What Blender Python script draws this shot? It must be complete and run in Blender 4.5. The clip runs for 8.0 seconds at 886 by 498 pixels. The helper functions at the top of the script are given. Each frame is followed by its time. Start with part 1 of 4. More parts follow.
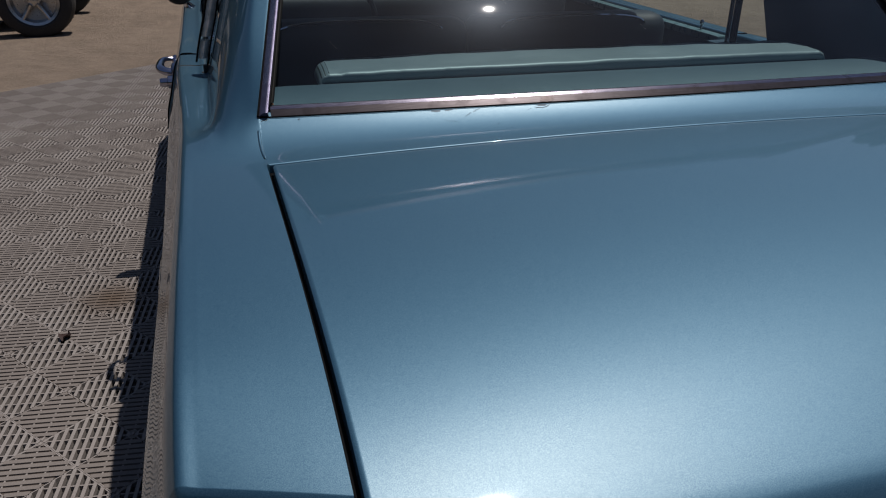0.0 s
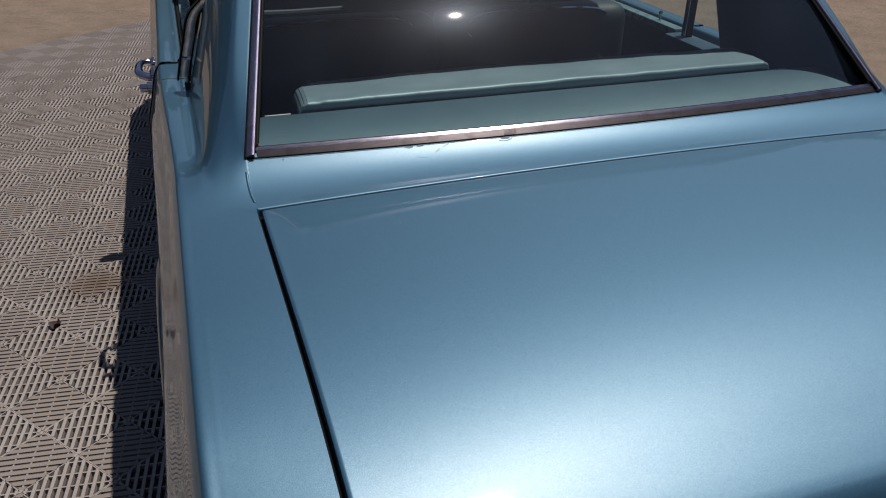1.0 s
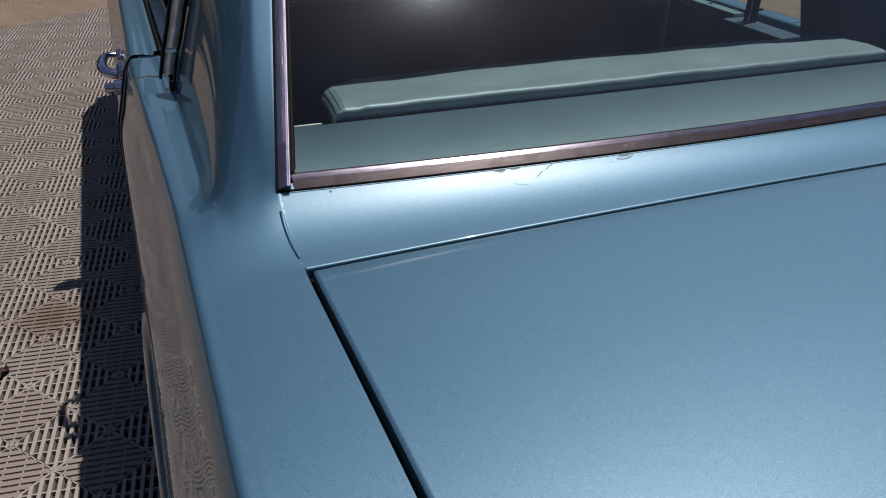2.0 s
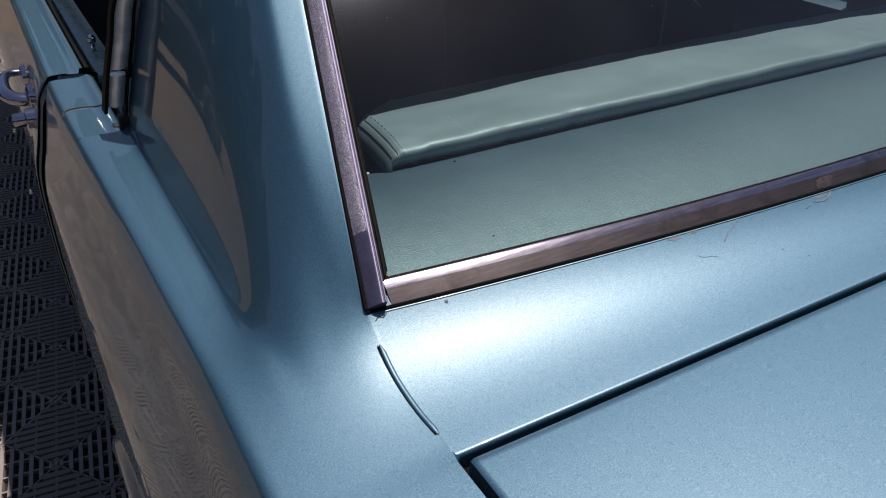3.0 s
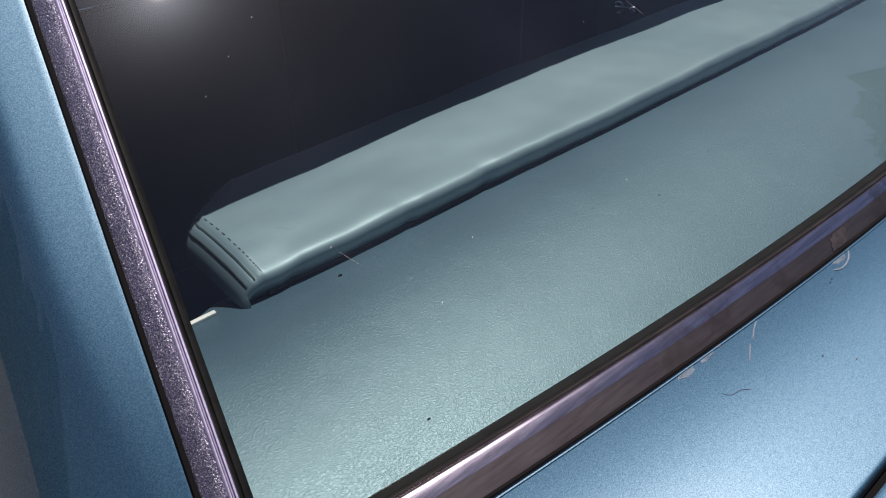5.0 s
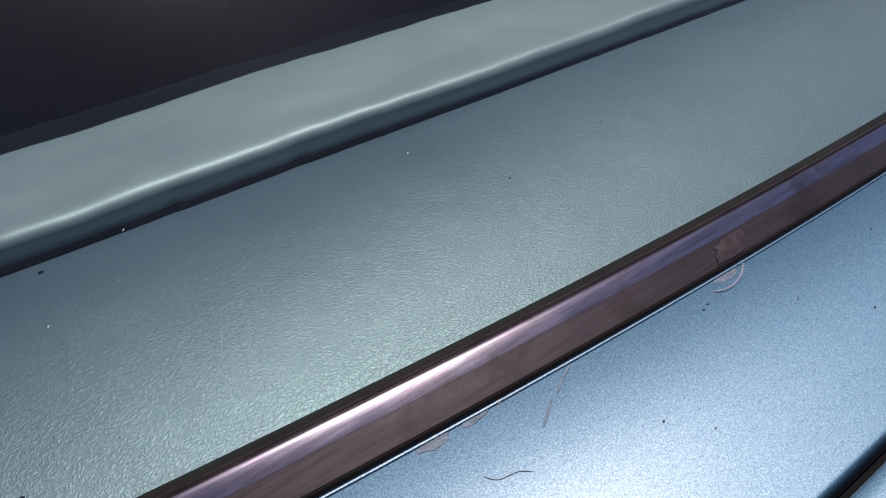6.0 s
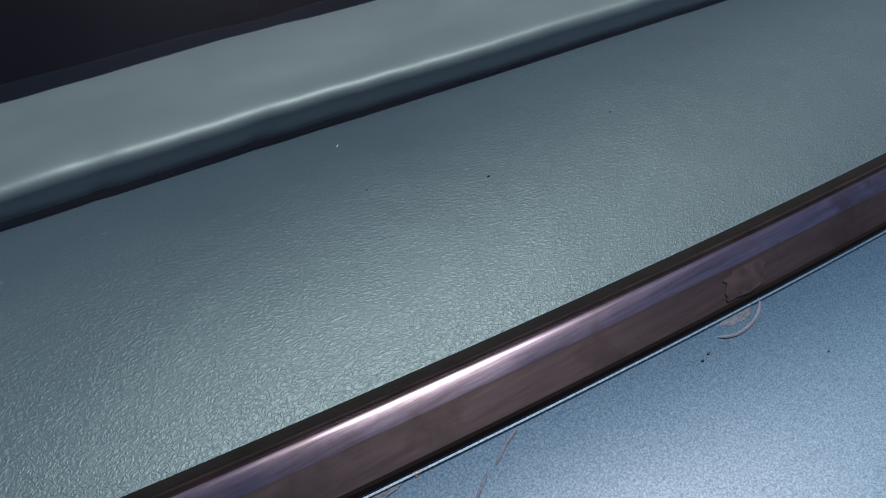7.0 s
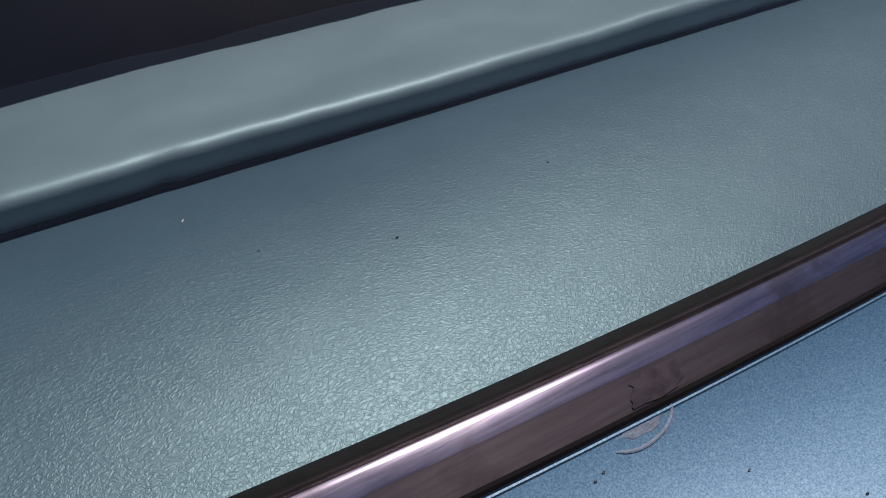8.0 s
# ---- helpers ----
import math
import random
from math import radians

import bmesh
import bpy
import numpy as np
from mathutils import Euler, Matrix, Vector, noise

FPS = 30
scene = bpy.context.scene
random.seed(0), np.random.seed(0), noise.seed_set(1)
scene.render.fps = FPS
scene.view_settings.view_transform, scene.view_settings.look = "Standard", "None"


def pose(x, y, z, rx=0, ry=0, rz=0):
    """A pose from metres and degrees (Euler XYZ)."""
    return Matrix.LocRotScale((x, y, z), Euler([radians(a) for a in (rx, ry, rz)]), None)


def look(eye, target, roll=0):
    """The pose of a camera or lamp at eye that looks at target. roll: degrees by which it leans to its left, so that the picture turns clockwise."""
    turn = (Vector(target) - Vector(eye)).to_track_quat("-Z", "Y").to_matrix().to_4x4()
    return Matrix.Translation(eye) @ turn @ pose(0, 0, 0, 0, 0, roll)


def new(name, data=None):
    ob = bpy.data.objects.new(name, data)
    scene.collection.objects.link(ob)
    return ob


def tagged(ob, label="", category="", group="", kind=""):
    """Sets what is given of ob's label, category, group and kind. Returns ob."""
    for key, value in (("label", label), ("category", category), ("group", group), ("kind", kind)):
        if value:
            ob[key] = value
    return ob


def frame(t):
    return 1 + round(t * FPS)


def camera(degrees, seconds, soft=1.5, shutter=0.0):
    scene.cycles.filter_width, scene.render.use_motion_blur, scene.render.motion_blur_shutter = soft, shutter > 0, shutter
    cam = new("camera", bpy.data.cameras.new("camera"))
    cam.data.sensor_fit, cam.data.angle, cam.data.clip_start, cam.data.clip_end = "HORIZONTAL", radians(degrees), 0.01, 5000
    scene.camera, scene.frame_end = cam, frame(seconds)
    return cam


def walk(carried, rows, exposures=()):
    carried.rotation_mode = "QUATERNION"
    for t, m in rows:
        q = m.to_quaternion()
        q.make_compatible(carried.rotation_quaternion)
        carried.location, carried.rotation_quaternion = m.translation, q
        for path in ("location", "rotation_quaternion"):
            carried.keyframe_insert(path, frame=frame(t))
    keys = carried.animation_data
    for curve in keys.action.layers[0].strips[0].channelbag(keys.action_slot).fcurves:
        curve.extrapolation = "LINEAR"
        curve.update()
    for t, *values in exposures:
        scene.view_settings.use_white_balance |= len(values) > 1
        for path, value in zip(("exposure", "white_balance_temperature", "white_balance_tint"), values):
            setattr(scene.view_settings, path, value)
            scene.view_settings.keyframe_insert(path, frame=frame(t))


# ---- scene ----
cam = camera(59.79, 8.0, soft=1.1)
# seconds, eye in metres, then yaw, pitch and lean in degrees
PATH = [
    (0.0, -0.725, -1.034, 1.311, -16.55, -24.88, 0.93),
    (0.5, -0.728, -1.069, 1.438, -17.91, -27.49, 0.96),
    (1.0, -0.743, -1.081, 1.492, -18.91, -29.19, 0.95),
    (1.2, -0.766, -1.038, 1.479, -19.59, -29.62, 1.05),
    (2.3, -0.820, -0.538, 1.376, -24.52, -30.13, 1.40),
    (2.5, -0.836, -0.454, 1.381, -26.12, -31.09, 1.10),
    (3.0, -0.857, -0.273, 1.333, -30.59, -31.70, 0.80),
    (3.5, -0.846, -0.176, 1.298, -35.24, -32.32, 0.00),
    (4.0, -0.819, -0.106, 1.287, -40.05, -32.64, -0.76),
    (4.5, -0.803, -0.048, 1.304, -43.30, -33.11, -0.84),
    (4.7, -0.785, -0.035, 1.319, -43.21, -33.33, -0.90),
    (5.8, -0.539, -0.040, 1.250, -39.08, -35.45, -1.70),
    (6.0, -0.518, -0.050, 1.234, -37.75, -35.33, -1.93),
    (6.5, -0.496, -0.040, 1.214, -34.97, -36.61, -1.94),
    (7.0, -0.440, -0.023, 1.205, -32.80, -37.01, -2.02),
    (7.5, -0.380, -0.011, 1.201, -31.62, -37.48, -1.80),
    (8.0, -0.367, -0.011, 1.206, -30.54, -37.14, -1.82),
]


def rows_of(path):
    out = []
    for t, x, y, z, yaw, pitch, lean in path:
        out.append((t, pose(x, y, z, 90 + pitch, 0, yaw) @ pose(0, 0, 0, 0, 0, lean)))
    return out


walk(cam, rows_of(PATH), [(0.0, -0.32, 6550, 13), (0.5, -0.07, 6750, 14), (1.0, 0.08, 6750, 14), (2.5, 0.24, 6950, 17), (3.0, 0.27, 7050, 18), (3.5, 0.15, 7000, 18), (4.0, 0.08, 7000, 18), (4.5, 0.53, 6950, 19),
                          (6.0, 0.39, 7000, 26), (6.5, -0.25, 7050, 27), (7.0, -0.13, 6900, 27), (7.5, 0.22, 6850, 27), (8.0, 0.08, 6750, 26)])

# ---------------------------------------------------------------- light
SUN_DIR = Vector((0.277, 0.058, 0.96)).normalized()
world = bpy.data.worlds.new("sky")
scene.world = world
world.use_nodes = True
wn = world.node_tree
sky = wn.nodes.new("ShaderNodeTexSky")
sky.sky_type, sky.sun_disc = "NISHITA", False
sky.sun_elevation, sky.sun_rotation = math.asin(SUN_DIR.z), math.atan2(SUN_DIR.x, SUN_DIR.y)
sky.altitude, sky.air_density, sky.dust_density, sky.ozone_density = 600, 1.0, 1.0, 1.0
wn.nodes["Background"].inputs[1].default_value = 0.069
wn.links.new(sky.outputs[0], wn.nodes["Background"].inputs[0])
sun = new("sun", bpy.data.lights.new("sun", "SUN"))
sun.data.energy, sun.data.angle, sun.data.color = 5.0, radians(0.53), (1.0, 0.955, 0.89)
sun.matrix_world = look(SUN_DIR * 20, (0, 0, 0))


# ---------------------------------------------------------------- materials
class Mat:
    """A small builder for one node material."""

    def __init__(self, name, base=(0.5, 0.5, 0.5), rough=0.5, metal=0.0, spec=0.5, coat=0.0, coat_rough=0.03):
        self.m = bpy.data.materials.new(name)
        self.m.use_nodes = True
        self.t = self.m.node_tree
        self.b = self.t.nodes["Principled BSDF"]
        self.set("Base Color", (*base, 1))
        self.set("Roughness", rough)
        self.set("Metallic", metal)
        self.set("Specular IOR Level", spec)
        self.set("Coat Weight", coat)
        self.set("Coat Roughness", coat_rough)

    def set(self, name, value):
        self.b.inputs[name].default_value = value
        return self

    def node(self, kind, **values):
        n = self.t.nodes.new(kind)
        for k, v in values.items():
            n.inputs[k.replace("_", " ")].default_value = v
        return n

    def link(self, a, b):
        self.t.links.new(a, b)

    def coords(self, kind="Object", scale=(1, 1, 1)):
        c, m = self.node("ShaderNodeTexCoord"), self.node("ShaderNodeMapping")
        m.inputs["Scale"].default_value = scale
        self.link(c.outputs[kind], m.inputs["Vector"])
        return m.outputs["Vector"]

    def noise(self, scale, detail=4, rough=0.55, vec=None, distort=0.0):
        n = self.node("ShaderNodeTexNoise", Scale=scale, Detail=detail, Roughness=rough, Distortion=distort)
        self.link(vec or self.coords(), n.inputs["Vector"])
        return n.outputs["Fac"]

    def ramp(self, fac, stops):
        r = self.node("ShaderNodeValToRGB")
        while len(r.color_ramp.elements) < len(stops):
            r.color_ramp.elements.new(0.5)
        for e, (p, c) in zip(r.color_ramp.elements, stops):
            e.position, e.color = p, (*c, 1) if len(c) == 3 else c
        self.link(fac, r.inputs["Fac"])
        return r.outputs["Color"]

    def mix(self, fac, a, b, how="MIX"):
        n = self.t.nodes.new("ShaderNodeMix")
        n.data_type, n.blend_type = "RGBA", how
        for s, v in ((n.inputs[0], fac), (n.inputs[6], a), (n.inputs[7], b)):
            if isinstance(v, (int, float)):
                s.default_value = v
            elif isinstance(v, tuple):
                s.default_value = (*v, 1)
            else:
                self.link(v, s)
        return n.outputs[2]

    def math(self, op, a, b=0.0, clamp=False):
        n = self.t.nodes.new("ShaderNodeMath")
        n.operation, n.use_clamp = op, clamp
        for s, v in zip(n.inputs, (a, b)):
            if isinstance(v, (int, float)):
                s.default_value = v
            else:
                self.link(v, s)
        return n.outputs[0]

    def colour(self, out):
        self.link(out, self.b.inputs["Base Color"])
        return self

    def rough(self, fac, lo, hi):
        n = self.node("ShaderNodeMapRange")
        n.inputs["To Min"].default_value, n.inputs["To Max"].default_value = lo, hi
        self.link(fac, n.inputs["Value"])
        self.link(n.outputs[0], self.b.inputs["Roughness"])
        return self

    def bump(self, height, strength=0.3, distance=0.002, coat=False):
        n = self.node("ShaderNodeBump", Strength=strength, Distance=distance)
        self.link(height, n.inputs["Height"])
        self.link(n.outputs[0], self.b.inputs["Normal"])
        if coat:
            self.link(n.outputs[0], self.b.inputs["Coat Normal"])
        return self


def make_paint():
    k = Mat("metallic_blue_paint", (0.15, 0.26, 0.36), 0.42, 0.93, 0.7, 0.80, 0.034)
    flake = k.noise(1450, 2, 0.65)
    cloud = k.noise(7, 3, 0.5)
    base = k.ramp(flake, [(0.30, (0.006, 0.064, 0.130)), (0.5, (0.010, 0.094, 0.173)), (0.70, (0.030, 0.142, 0.234))])
    base = k.mix(k.math("MULTIPLY", cloud, 0.18), base, (0.012, 0.098, 0.184))
    k.set("Specular Tint", (0.55, 0.68, 0.78, 1))
    k.colour(base)
    k.rough(cloud, 0.56, 0.60)
    k.bump(flake, 0.045, 0.0004)
    # silver flakes over the blue
    silver, both = k.node("ShaderNodeBsdfGlossy", Roughness=0.46), k.node("ShaderNodeMixShader")
    silver.inputs["Color"].default_value = (1.0, 0.97, 0.82, 1)
    k.link(k.b.inputs["Normal"].links[0].from_socket, silver.inputs["Normal"])
    amount = k.node("ShaderNodeMapRange")
    for name, value in (("From Min", 0.34), ("From Max", 0.66), ("To Min", 0.038), ("To Max", 0.088)):
        amount.inputs[name].default_value = value
    k.link(flake, amount.inputs["Value"])
    k.link(amount.outputs[0], both.inputs[0])
    k.link(k.b.outputs[0], both.inputs[1])
    k.link(silver.outputs[0], both.inputs[2])
    k.link(both.outputs[0], k.t.nodes["Material Output"].inputs["Surface"])
    return k.m


def make_glass(name, tint, gloss_rough, dirt=0.0):
    m = bpy.data.materials.new(name)
    m.use_nodes = True
    t = m.node_tree
    t.nodes.remove(t.nodes["Principled BSDF"])
    out = t.nodes["Material Output"]
    clear, shine, fres, mixer = (t.nodes.new("ShaderNodeBsdfTransparent"), t.nodes.new("ShaderNodeBsdfGlossy"),
                                 t.nodes.new("ShaderNodeFresnel"), t.nodes.new("ShaderNodeMixShader"))
    clear.inputs[0].default_value = (*tint, 1)
    shine.inputs["Roughness"].default_value = gloss_rough
    fres.inputs["IOR"].default_value = 1.5
    t.links.new(fres.outputs[0], mixer.inputs[0])
    t.links.new(clear.outputs[0], mixer.inputs[1])
    t.links.new(shine.outputs[0], mixer.inputs[2])
    last = mixer.outputs[0]
    if dirt:
        haze, mixer3 = t.nodes.new("ShaderNodeBsdfGlossy"), t.nodes.new("ShaderNodeMixShader")
        haze.inputs["Roughness"].default_value, haze.inputs[0].default_value = 0.22, (0.66, 0.80, 1.0, 1)
        mixer3.inputs[0].default_value = 0.0009
        t.links.new(last, mixer3.inputs[1])
        t.links.new(haze.outputs[0], mixer3.inputs[2])
        last = mixer3.outputs[0]
        co, n1, ramp, film, mixer2 = (t.nodes.new("ShaderNodeTexCoord"), t.nodes.new("ShaderNodeTexNoise"), t.nodes.new("ShaderNodeValToRGB"),
                                      t.nodes.new("ShaderNodeBsdfDiffuse"), t.nodes.new("ShaderNodeMixShader"))
        n1.inputs["Scale"].default_value, n1.inputs["Detail"].default_value = 9, 8
        ramp.color_ramp.elements[0].position, ramp.color_ramp.elements[1].position = 0.45, 0.75
        ramp.color_ramp.elements[0].color, ramp.color_ramp.elements[1].color = (0.003, 0.003, 0.003, 1), (dirt, dirt, dirt, 1)
        film.inputs[0].default_value = (0.42, 0.52, 0.74, 1)
        t.links.new(co.outputs["Object"], n1.inputs["Vector"])
        t.links.new(n1.outputs["Fac"], ramp.inputs["Fac"])
        t.links.new(ramp.outputs["Color"], mixer2.inputs[0])
        t.links.new(last, mixer2.inputs[1])
        t.links.new(film.outputs[0], mixer2.inputs[2])
        last = mixer2.outputs[0]
    t.links.new(last, out.inputs["Surface"])
    return m


def make_chrome(name, base, rough):
    k = Mat(name, base, rough, 1.0)
    k.rough(k.noise(60, 5, 0.6), rough * 0.6, rough * 1.6)
    return k.m


def make_pitted():
    """Stainless eaten into a fine grain of bright points."""
    k = Mat("pitted_trim", (0.2, 0.2, 0.28), 0.3, 1.0)
    grain = k.noise(1000, 3, 0.75)
    k.colour(k.ramp(grain, [(0.38, (0.15, 0.145, 0.215)), (0.52, (0.25, 0.24, 0.33)), (0.64, (0.55, 0.525, 0.60))]))
    k.rough(grain, 0.42, 0.26)
    k.bump(grain, 1.0, 0.0007)
    return k.m


def make_trim(name, low, high, film, metal, r0, r1):
    """Stainless strip with lengthwise rubbing marks and a dull film in patches."""
    k = Mat(name, low, 0.2, metal)
    streak = k.noise(1.0, 4, 0.6, k.coords("Object", (14, 420, 420)))
    patch = k.noise(26, 5, 0.65)
    base = k.ramp(streak, [(0.3, low), (0.7, high)])
    k.colour(k.mix(k.ramp(patch, [(0.52, (0, 0, 0)), (0.66, (1, 1, 1))]), base, film))
    k.rough(patch, r0, r1)
    k.bump(streak, 0.16, 0.0004)
    along = k.node("ShaderNodeCombineXYZ", X=1.0)
    k.link(along.outputs[0], k.b.inputs["Tangent"])
    k.set("Anisotropic", 0.65)
    k.set("Anisotropic Rotation", 0.25)
    return k.m


def make_vinyl(name, relief, lo, hi, gloss, tone=(1.0, 1.0, 1.0), coat=0.0):
    k = Mat(name, (0.17, 0.30, 0.31), 0.42, 0.0, gloss, coat, 0.48)
    k.set("Specular Tint", (0.62, 0.94, 1.0, 1))
    co = k.coords()
    blotch = k.noise(5, 4, 0.6, co)
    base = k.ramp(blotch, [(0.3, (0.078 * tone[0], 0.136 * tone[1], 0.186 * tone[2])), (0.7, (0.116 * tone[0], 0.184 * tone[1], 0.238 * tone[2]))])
    spots = k.noise(160, 3, 0.5, co)
    k.colour(k.mix(k.math("GREATER_THAN", spots, 0.76), base, (0.08, 0.12, 0.14)))
    # wrinkles that run in drifting directions
    warp = k.node("ShaderNodeTexNoise", Scale=22.0, Detail=2.0)
    k.link(co, warp.inputs["Vector"])
    add = k.t.nodes.new("ShaderNodeMix")
    add.data_type, add.blend_type = "RGBA", "LINEAR_LIGHT"
    add.inputs[0].default_value = 0.006
    k.link(co, add.inputs[6])
    k.link(warp.outputs["Color"], add.inputs[7])
    squeeze = k.node("ShaderNodeMapping")
    squeeze.inputs["Scale"].default_value = (0.80, 1.20, 1)
    k.link(add.outputs[2], squeeze.inputs["Vector"])
    wrinkle = k.noise(560, 2.0, 0.5, squeeze.outputs[0], 0.7)
    crease = k.math("MINIMUM", k.math("MULTIPLY", k.math("ABSOLUTE", k.math("SUBTRACT", wrinkle, 0.5)), 6.5), 1.0)
    pebble = k.noise(900, 2, 0.5, co, 0.6)
    soft = k.noise(60, 3, 0.5, co)
    height = k.math("ADD", k.math("MULTIPLY", crease, 0.32), k.math("ADD", k.math("MULTIPLY", pebble, 0.09), k.math("MULTIPLY", soft, 0.04)))
    k.bump(height, relief, 0.0010, coat > 0)
    k.rough(blotch, lo, hi)
    return k.m


def plain(name, base, rough, metal=0.0, scale=30, vary=0.25, bump=0.0):
    k = Mat(name, base, rough, metal)
    n = k.noise(scale, 5, 0.6)
    k.colour(k.ramp(n, [(0.25, tuple(c * (1 - vary) for c in base)), (0.75, tuple(min(1, c * (1 + vary)) for c in base))]))
    k.rough(n, max(0.02, rough * 0.8), min(1, rough * 1.2))
    if bump:
        k.bump(n, bump, 0.003)
    return k.m


def make_dirt():
    k = Mat("packed_dirt", (0.26, 0.19, 0.13), 0.95)
    co = k.coords()
    wide, mid, fine = k.noise(0.55, 5, 0.6, co), k.noise(4.5, 6, 0.65, co), k.noise(60, 5, 0.7, co)
    base = k.ramp(wide, [(0.30, (0.150, 0.108, 0.080)), (0.52, (0.250, 0.188, 0.140)), (0.72, (0.335, 0.262, 0.200))])
    base = k.mix(0.45, base, k.ramp(mid, [(0.3, (0.125, 0.092, 0.070)), (0.7, (0.36, 0.28, 0.215))]))
    k.colour(k.mix(0.35, base, k.ramp(fine, [(0.35, (0.08, 0.06, 0.045)), (0.7, (0.32, 0.25, 0.18))])))
    k.bump(k.math("ADD", mid, k.math("MULTIPLY", fine, 0.5)), 1.0, 0.08)
    return k.m


def make_tile(name, tone):
    k = Mat(name, (0.256, 0.232, 0.216), 0.6, 0.0, 0.4)
    info = k.node("ShaderNodeObjectInfo")
    co = k.coords("Object", (1, 1, 1))
    geo = k.node("ShaderNodeNewGeometry")
    dust = k.node("ShaderNodeTexNoise", Scale=2.2, Detail=6.0, Roughness=0.65)
    k.link(geo.outputs["Position"], dust.inputs["Vector"])
    grit = k.node("ShaderNodeTexNoise", Scale=260.0, Detail=3.0, Roughness=0.7)
    k.link(geo.outputs["Position"], grit.inputs["Vector"])
    base = k.ramp(dust.outputs["Fac"], [(0.3, (0.168, 0.149, 0.140)), (0.6, (0.225, 0.207, 0.197)), (0.8, (0.262, 0.240, 0.225))])
    base = k.mix(0.3, base, k.ramp(grit.outputs["Fac"], [(0.35, (0.109, 0.095, 0.085)), (0.65, (0.286, 0.262, 0.245))]))
    base = k.mix(k.math("MULTIPLY", info.outputs["Random"], 0.22), base, (0.152, 0.132, 0.118))
    base = k.mix(1.0, base, tone, "MULTIPLY")
    far = k.node("ShaderNodeVectorMath")
    far.operation = "DISTANCE"
    k.link(geo.outputs["Position"], far.inputs[0])
    far.inputs[1].default_value = (-1.16, 1.57, 0)
    edge = k.math("SUBTRACT", k.math("ADD", 0.11, k.math("MULTIPLY", dust.outputs["Fac"], 0.10)), far.outputs["Value"])
    k.colour(k.mix(k.math("MULTIPLY", edge, 6.0, True), base, (0.080, 0.053, 0.034)))
    k.rough(dust.outputs["Fac"], 0.5, 0.8)
    return k.m


PAINT = make_paint()
GLASS = make_glass("rear_glass", (0.635, 0.745, 0.74), 0.014, 0.010)
SIDE_GLASS = make_glass("side_glass", (0.85, 0.9, 0.88), 0.02)
CHROME = make_chrome("polished_chrome", (0.55, 0.54, 0.57), 0.06)
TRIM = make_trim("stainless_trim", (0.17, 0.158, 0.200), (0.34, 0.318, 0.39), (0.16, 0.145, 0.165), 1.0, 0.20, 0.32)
# darker, rougher brown for the lower face of the strip
TRIM_DULL = make_trim("dull_trim", (0.058, 0.050, 0.054), (0.088, 0.077, 0.083), (0.048, 0.041, 0.044), 0.80, 0.34, 0.48)
GREY_CHROME = make_chrome("dulled_chrome", (0.36, 0.36, 0.43), 0.10)
CHROME_WORN = plain("worn_chrome", (0.70, 0.80, 0.76), 0.17, 0.60, 60, 0.4, 0.1)
CHROME_WORN.node_tree.nodes["Principled BSDF"].inputs["Metallic"].default_value = 0.3
PITTED = make_pitted()
TRIM_SIDE = make_trim("side_trim", (0.17, 0.16, 0.24), (0.22, 0.21, 0.30), (0.16, 0.15, 0.22), 0.9, 0.50, 0.58)
RUBBER = plain("black_rubber", (0.006, 0.0066, 0.0066), 0.62, 0, 80, 0.4, 0.2)
RUBBER.node_tree.nodes["Principled BSDF"].inputs["Specular IOR Level"].default_value = 0.08
DARK_LIP = plain("blackened_lip", (0.022, 0.018, 0.018), 0.40, 0.6, 60, 0.5)
BLACK = plain("black_seam", (0.005, 0.005, 0.0055), 0.8)
BLACK.node_tree.nodes["Principled BSDF"].inputs["Specular IOR Level"].default_value = 0.05
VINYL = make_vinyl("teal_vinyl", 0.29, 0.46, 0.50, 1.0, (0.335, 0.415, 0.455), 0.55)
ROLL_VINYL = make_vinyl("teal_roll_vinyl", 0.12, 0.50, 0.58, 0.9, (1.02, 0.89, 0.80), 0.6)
# near-black, for the shade under the front of the seat roll
FOOT_SHADE = plain("roll_foot_shade", (0.008, 0.012, 0.015), 0.7)
PIPING = plain("dark_teal_piping", (0.018, 0.034, 0.038), 0.5)
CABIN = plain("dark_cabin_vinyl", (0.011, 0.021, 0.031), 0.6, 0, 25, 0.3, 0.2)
CABIN_BLUE = plain("blue_cabin_trim", (0.035, 0.068, 0.098), 0.45, 0, 20, 0.2, 0.1)
SILL = plain("teal_sill_trim", (0.10, 0.17, 0.18), 0.28, 0, 40, 0.2)
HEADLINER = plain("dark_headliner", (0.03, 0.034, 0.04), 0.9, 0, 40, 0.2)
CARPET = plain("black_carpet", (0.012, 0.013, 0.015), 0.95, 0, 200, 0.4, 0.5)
DIRT = make_dirt()
TILE = make_tile("grey_plastic_tile", (1.02, 1.01, 1.01))
TILE_DUSTY = make_tile("trodden_plastic_tile", (0.74, 0.71, 0.69))
SILT = plain("silt_in_tile_slots", (0.075, 0.060, 0.049), 0.95, 0, 40, 0.3)
# black sheet added below the tiles, standing in for shade in the slots
SLOT_SHADE = plain("black_slot_shade", (0.012, 0.011, 0.010), 0.95, 0, 30, 0.4)
TYRE = plain("tyre_rubber", (0.02, 0.02, 0.021), 0.8, 0, 60, 0.3, 0.3)
RIM = make_chrome("cast_rim", (0.45, 0.45, 0.46), 0.28)
YELLOW = Mat("yellow_paint", (0.55, 0.33, 0.03), 0.35, 0, 0.5, 0.6).m
FRAME_BLACK = plain("black_frame_paint", (0.015, 0.015, 0.016), 0.5)
FOLIAGE = plain("dark_foliage", (0.035, 0.05, 0.022), 0.85, 0, 6, 0.5)
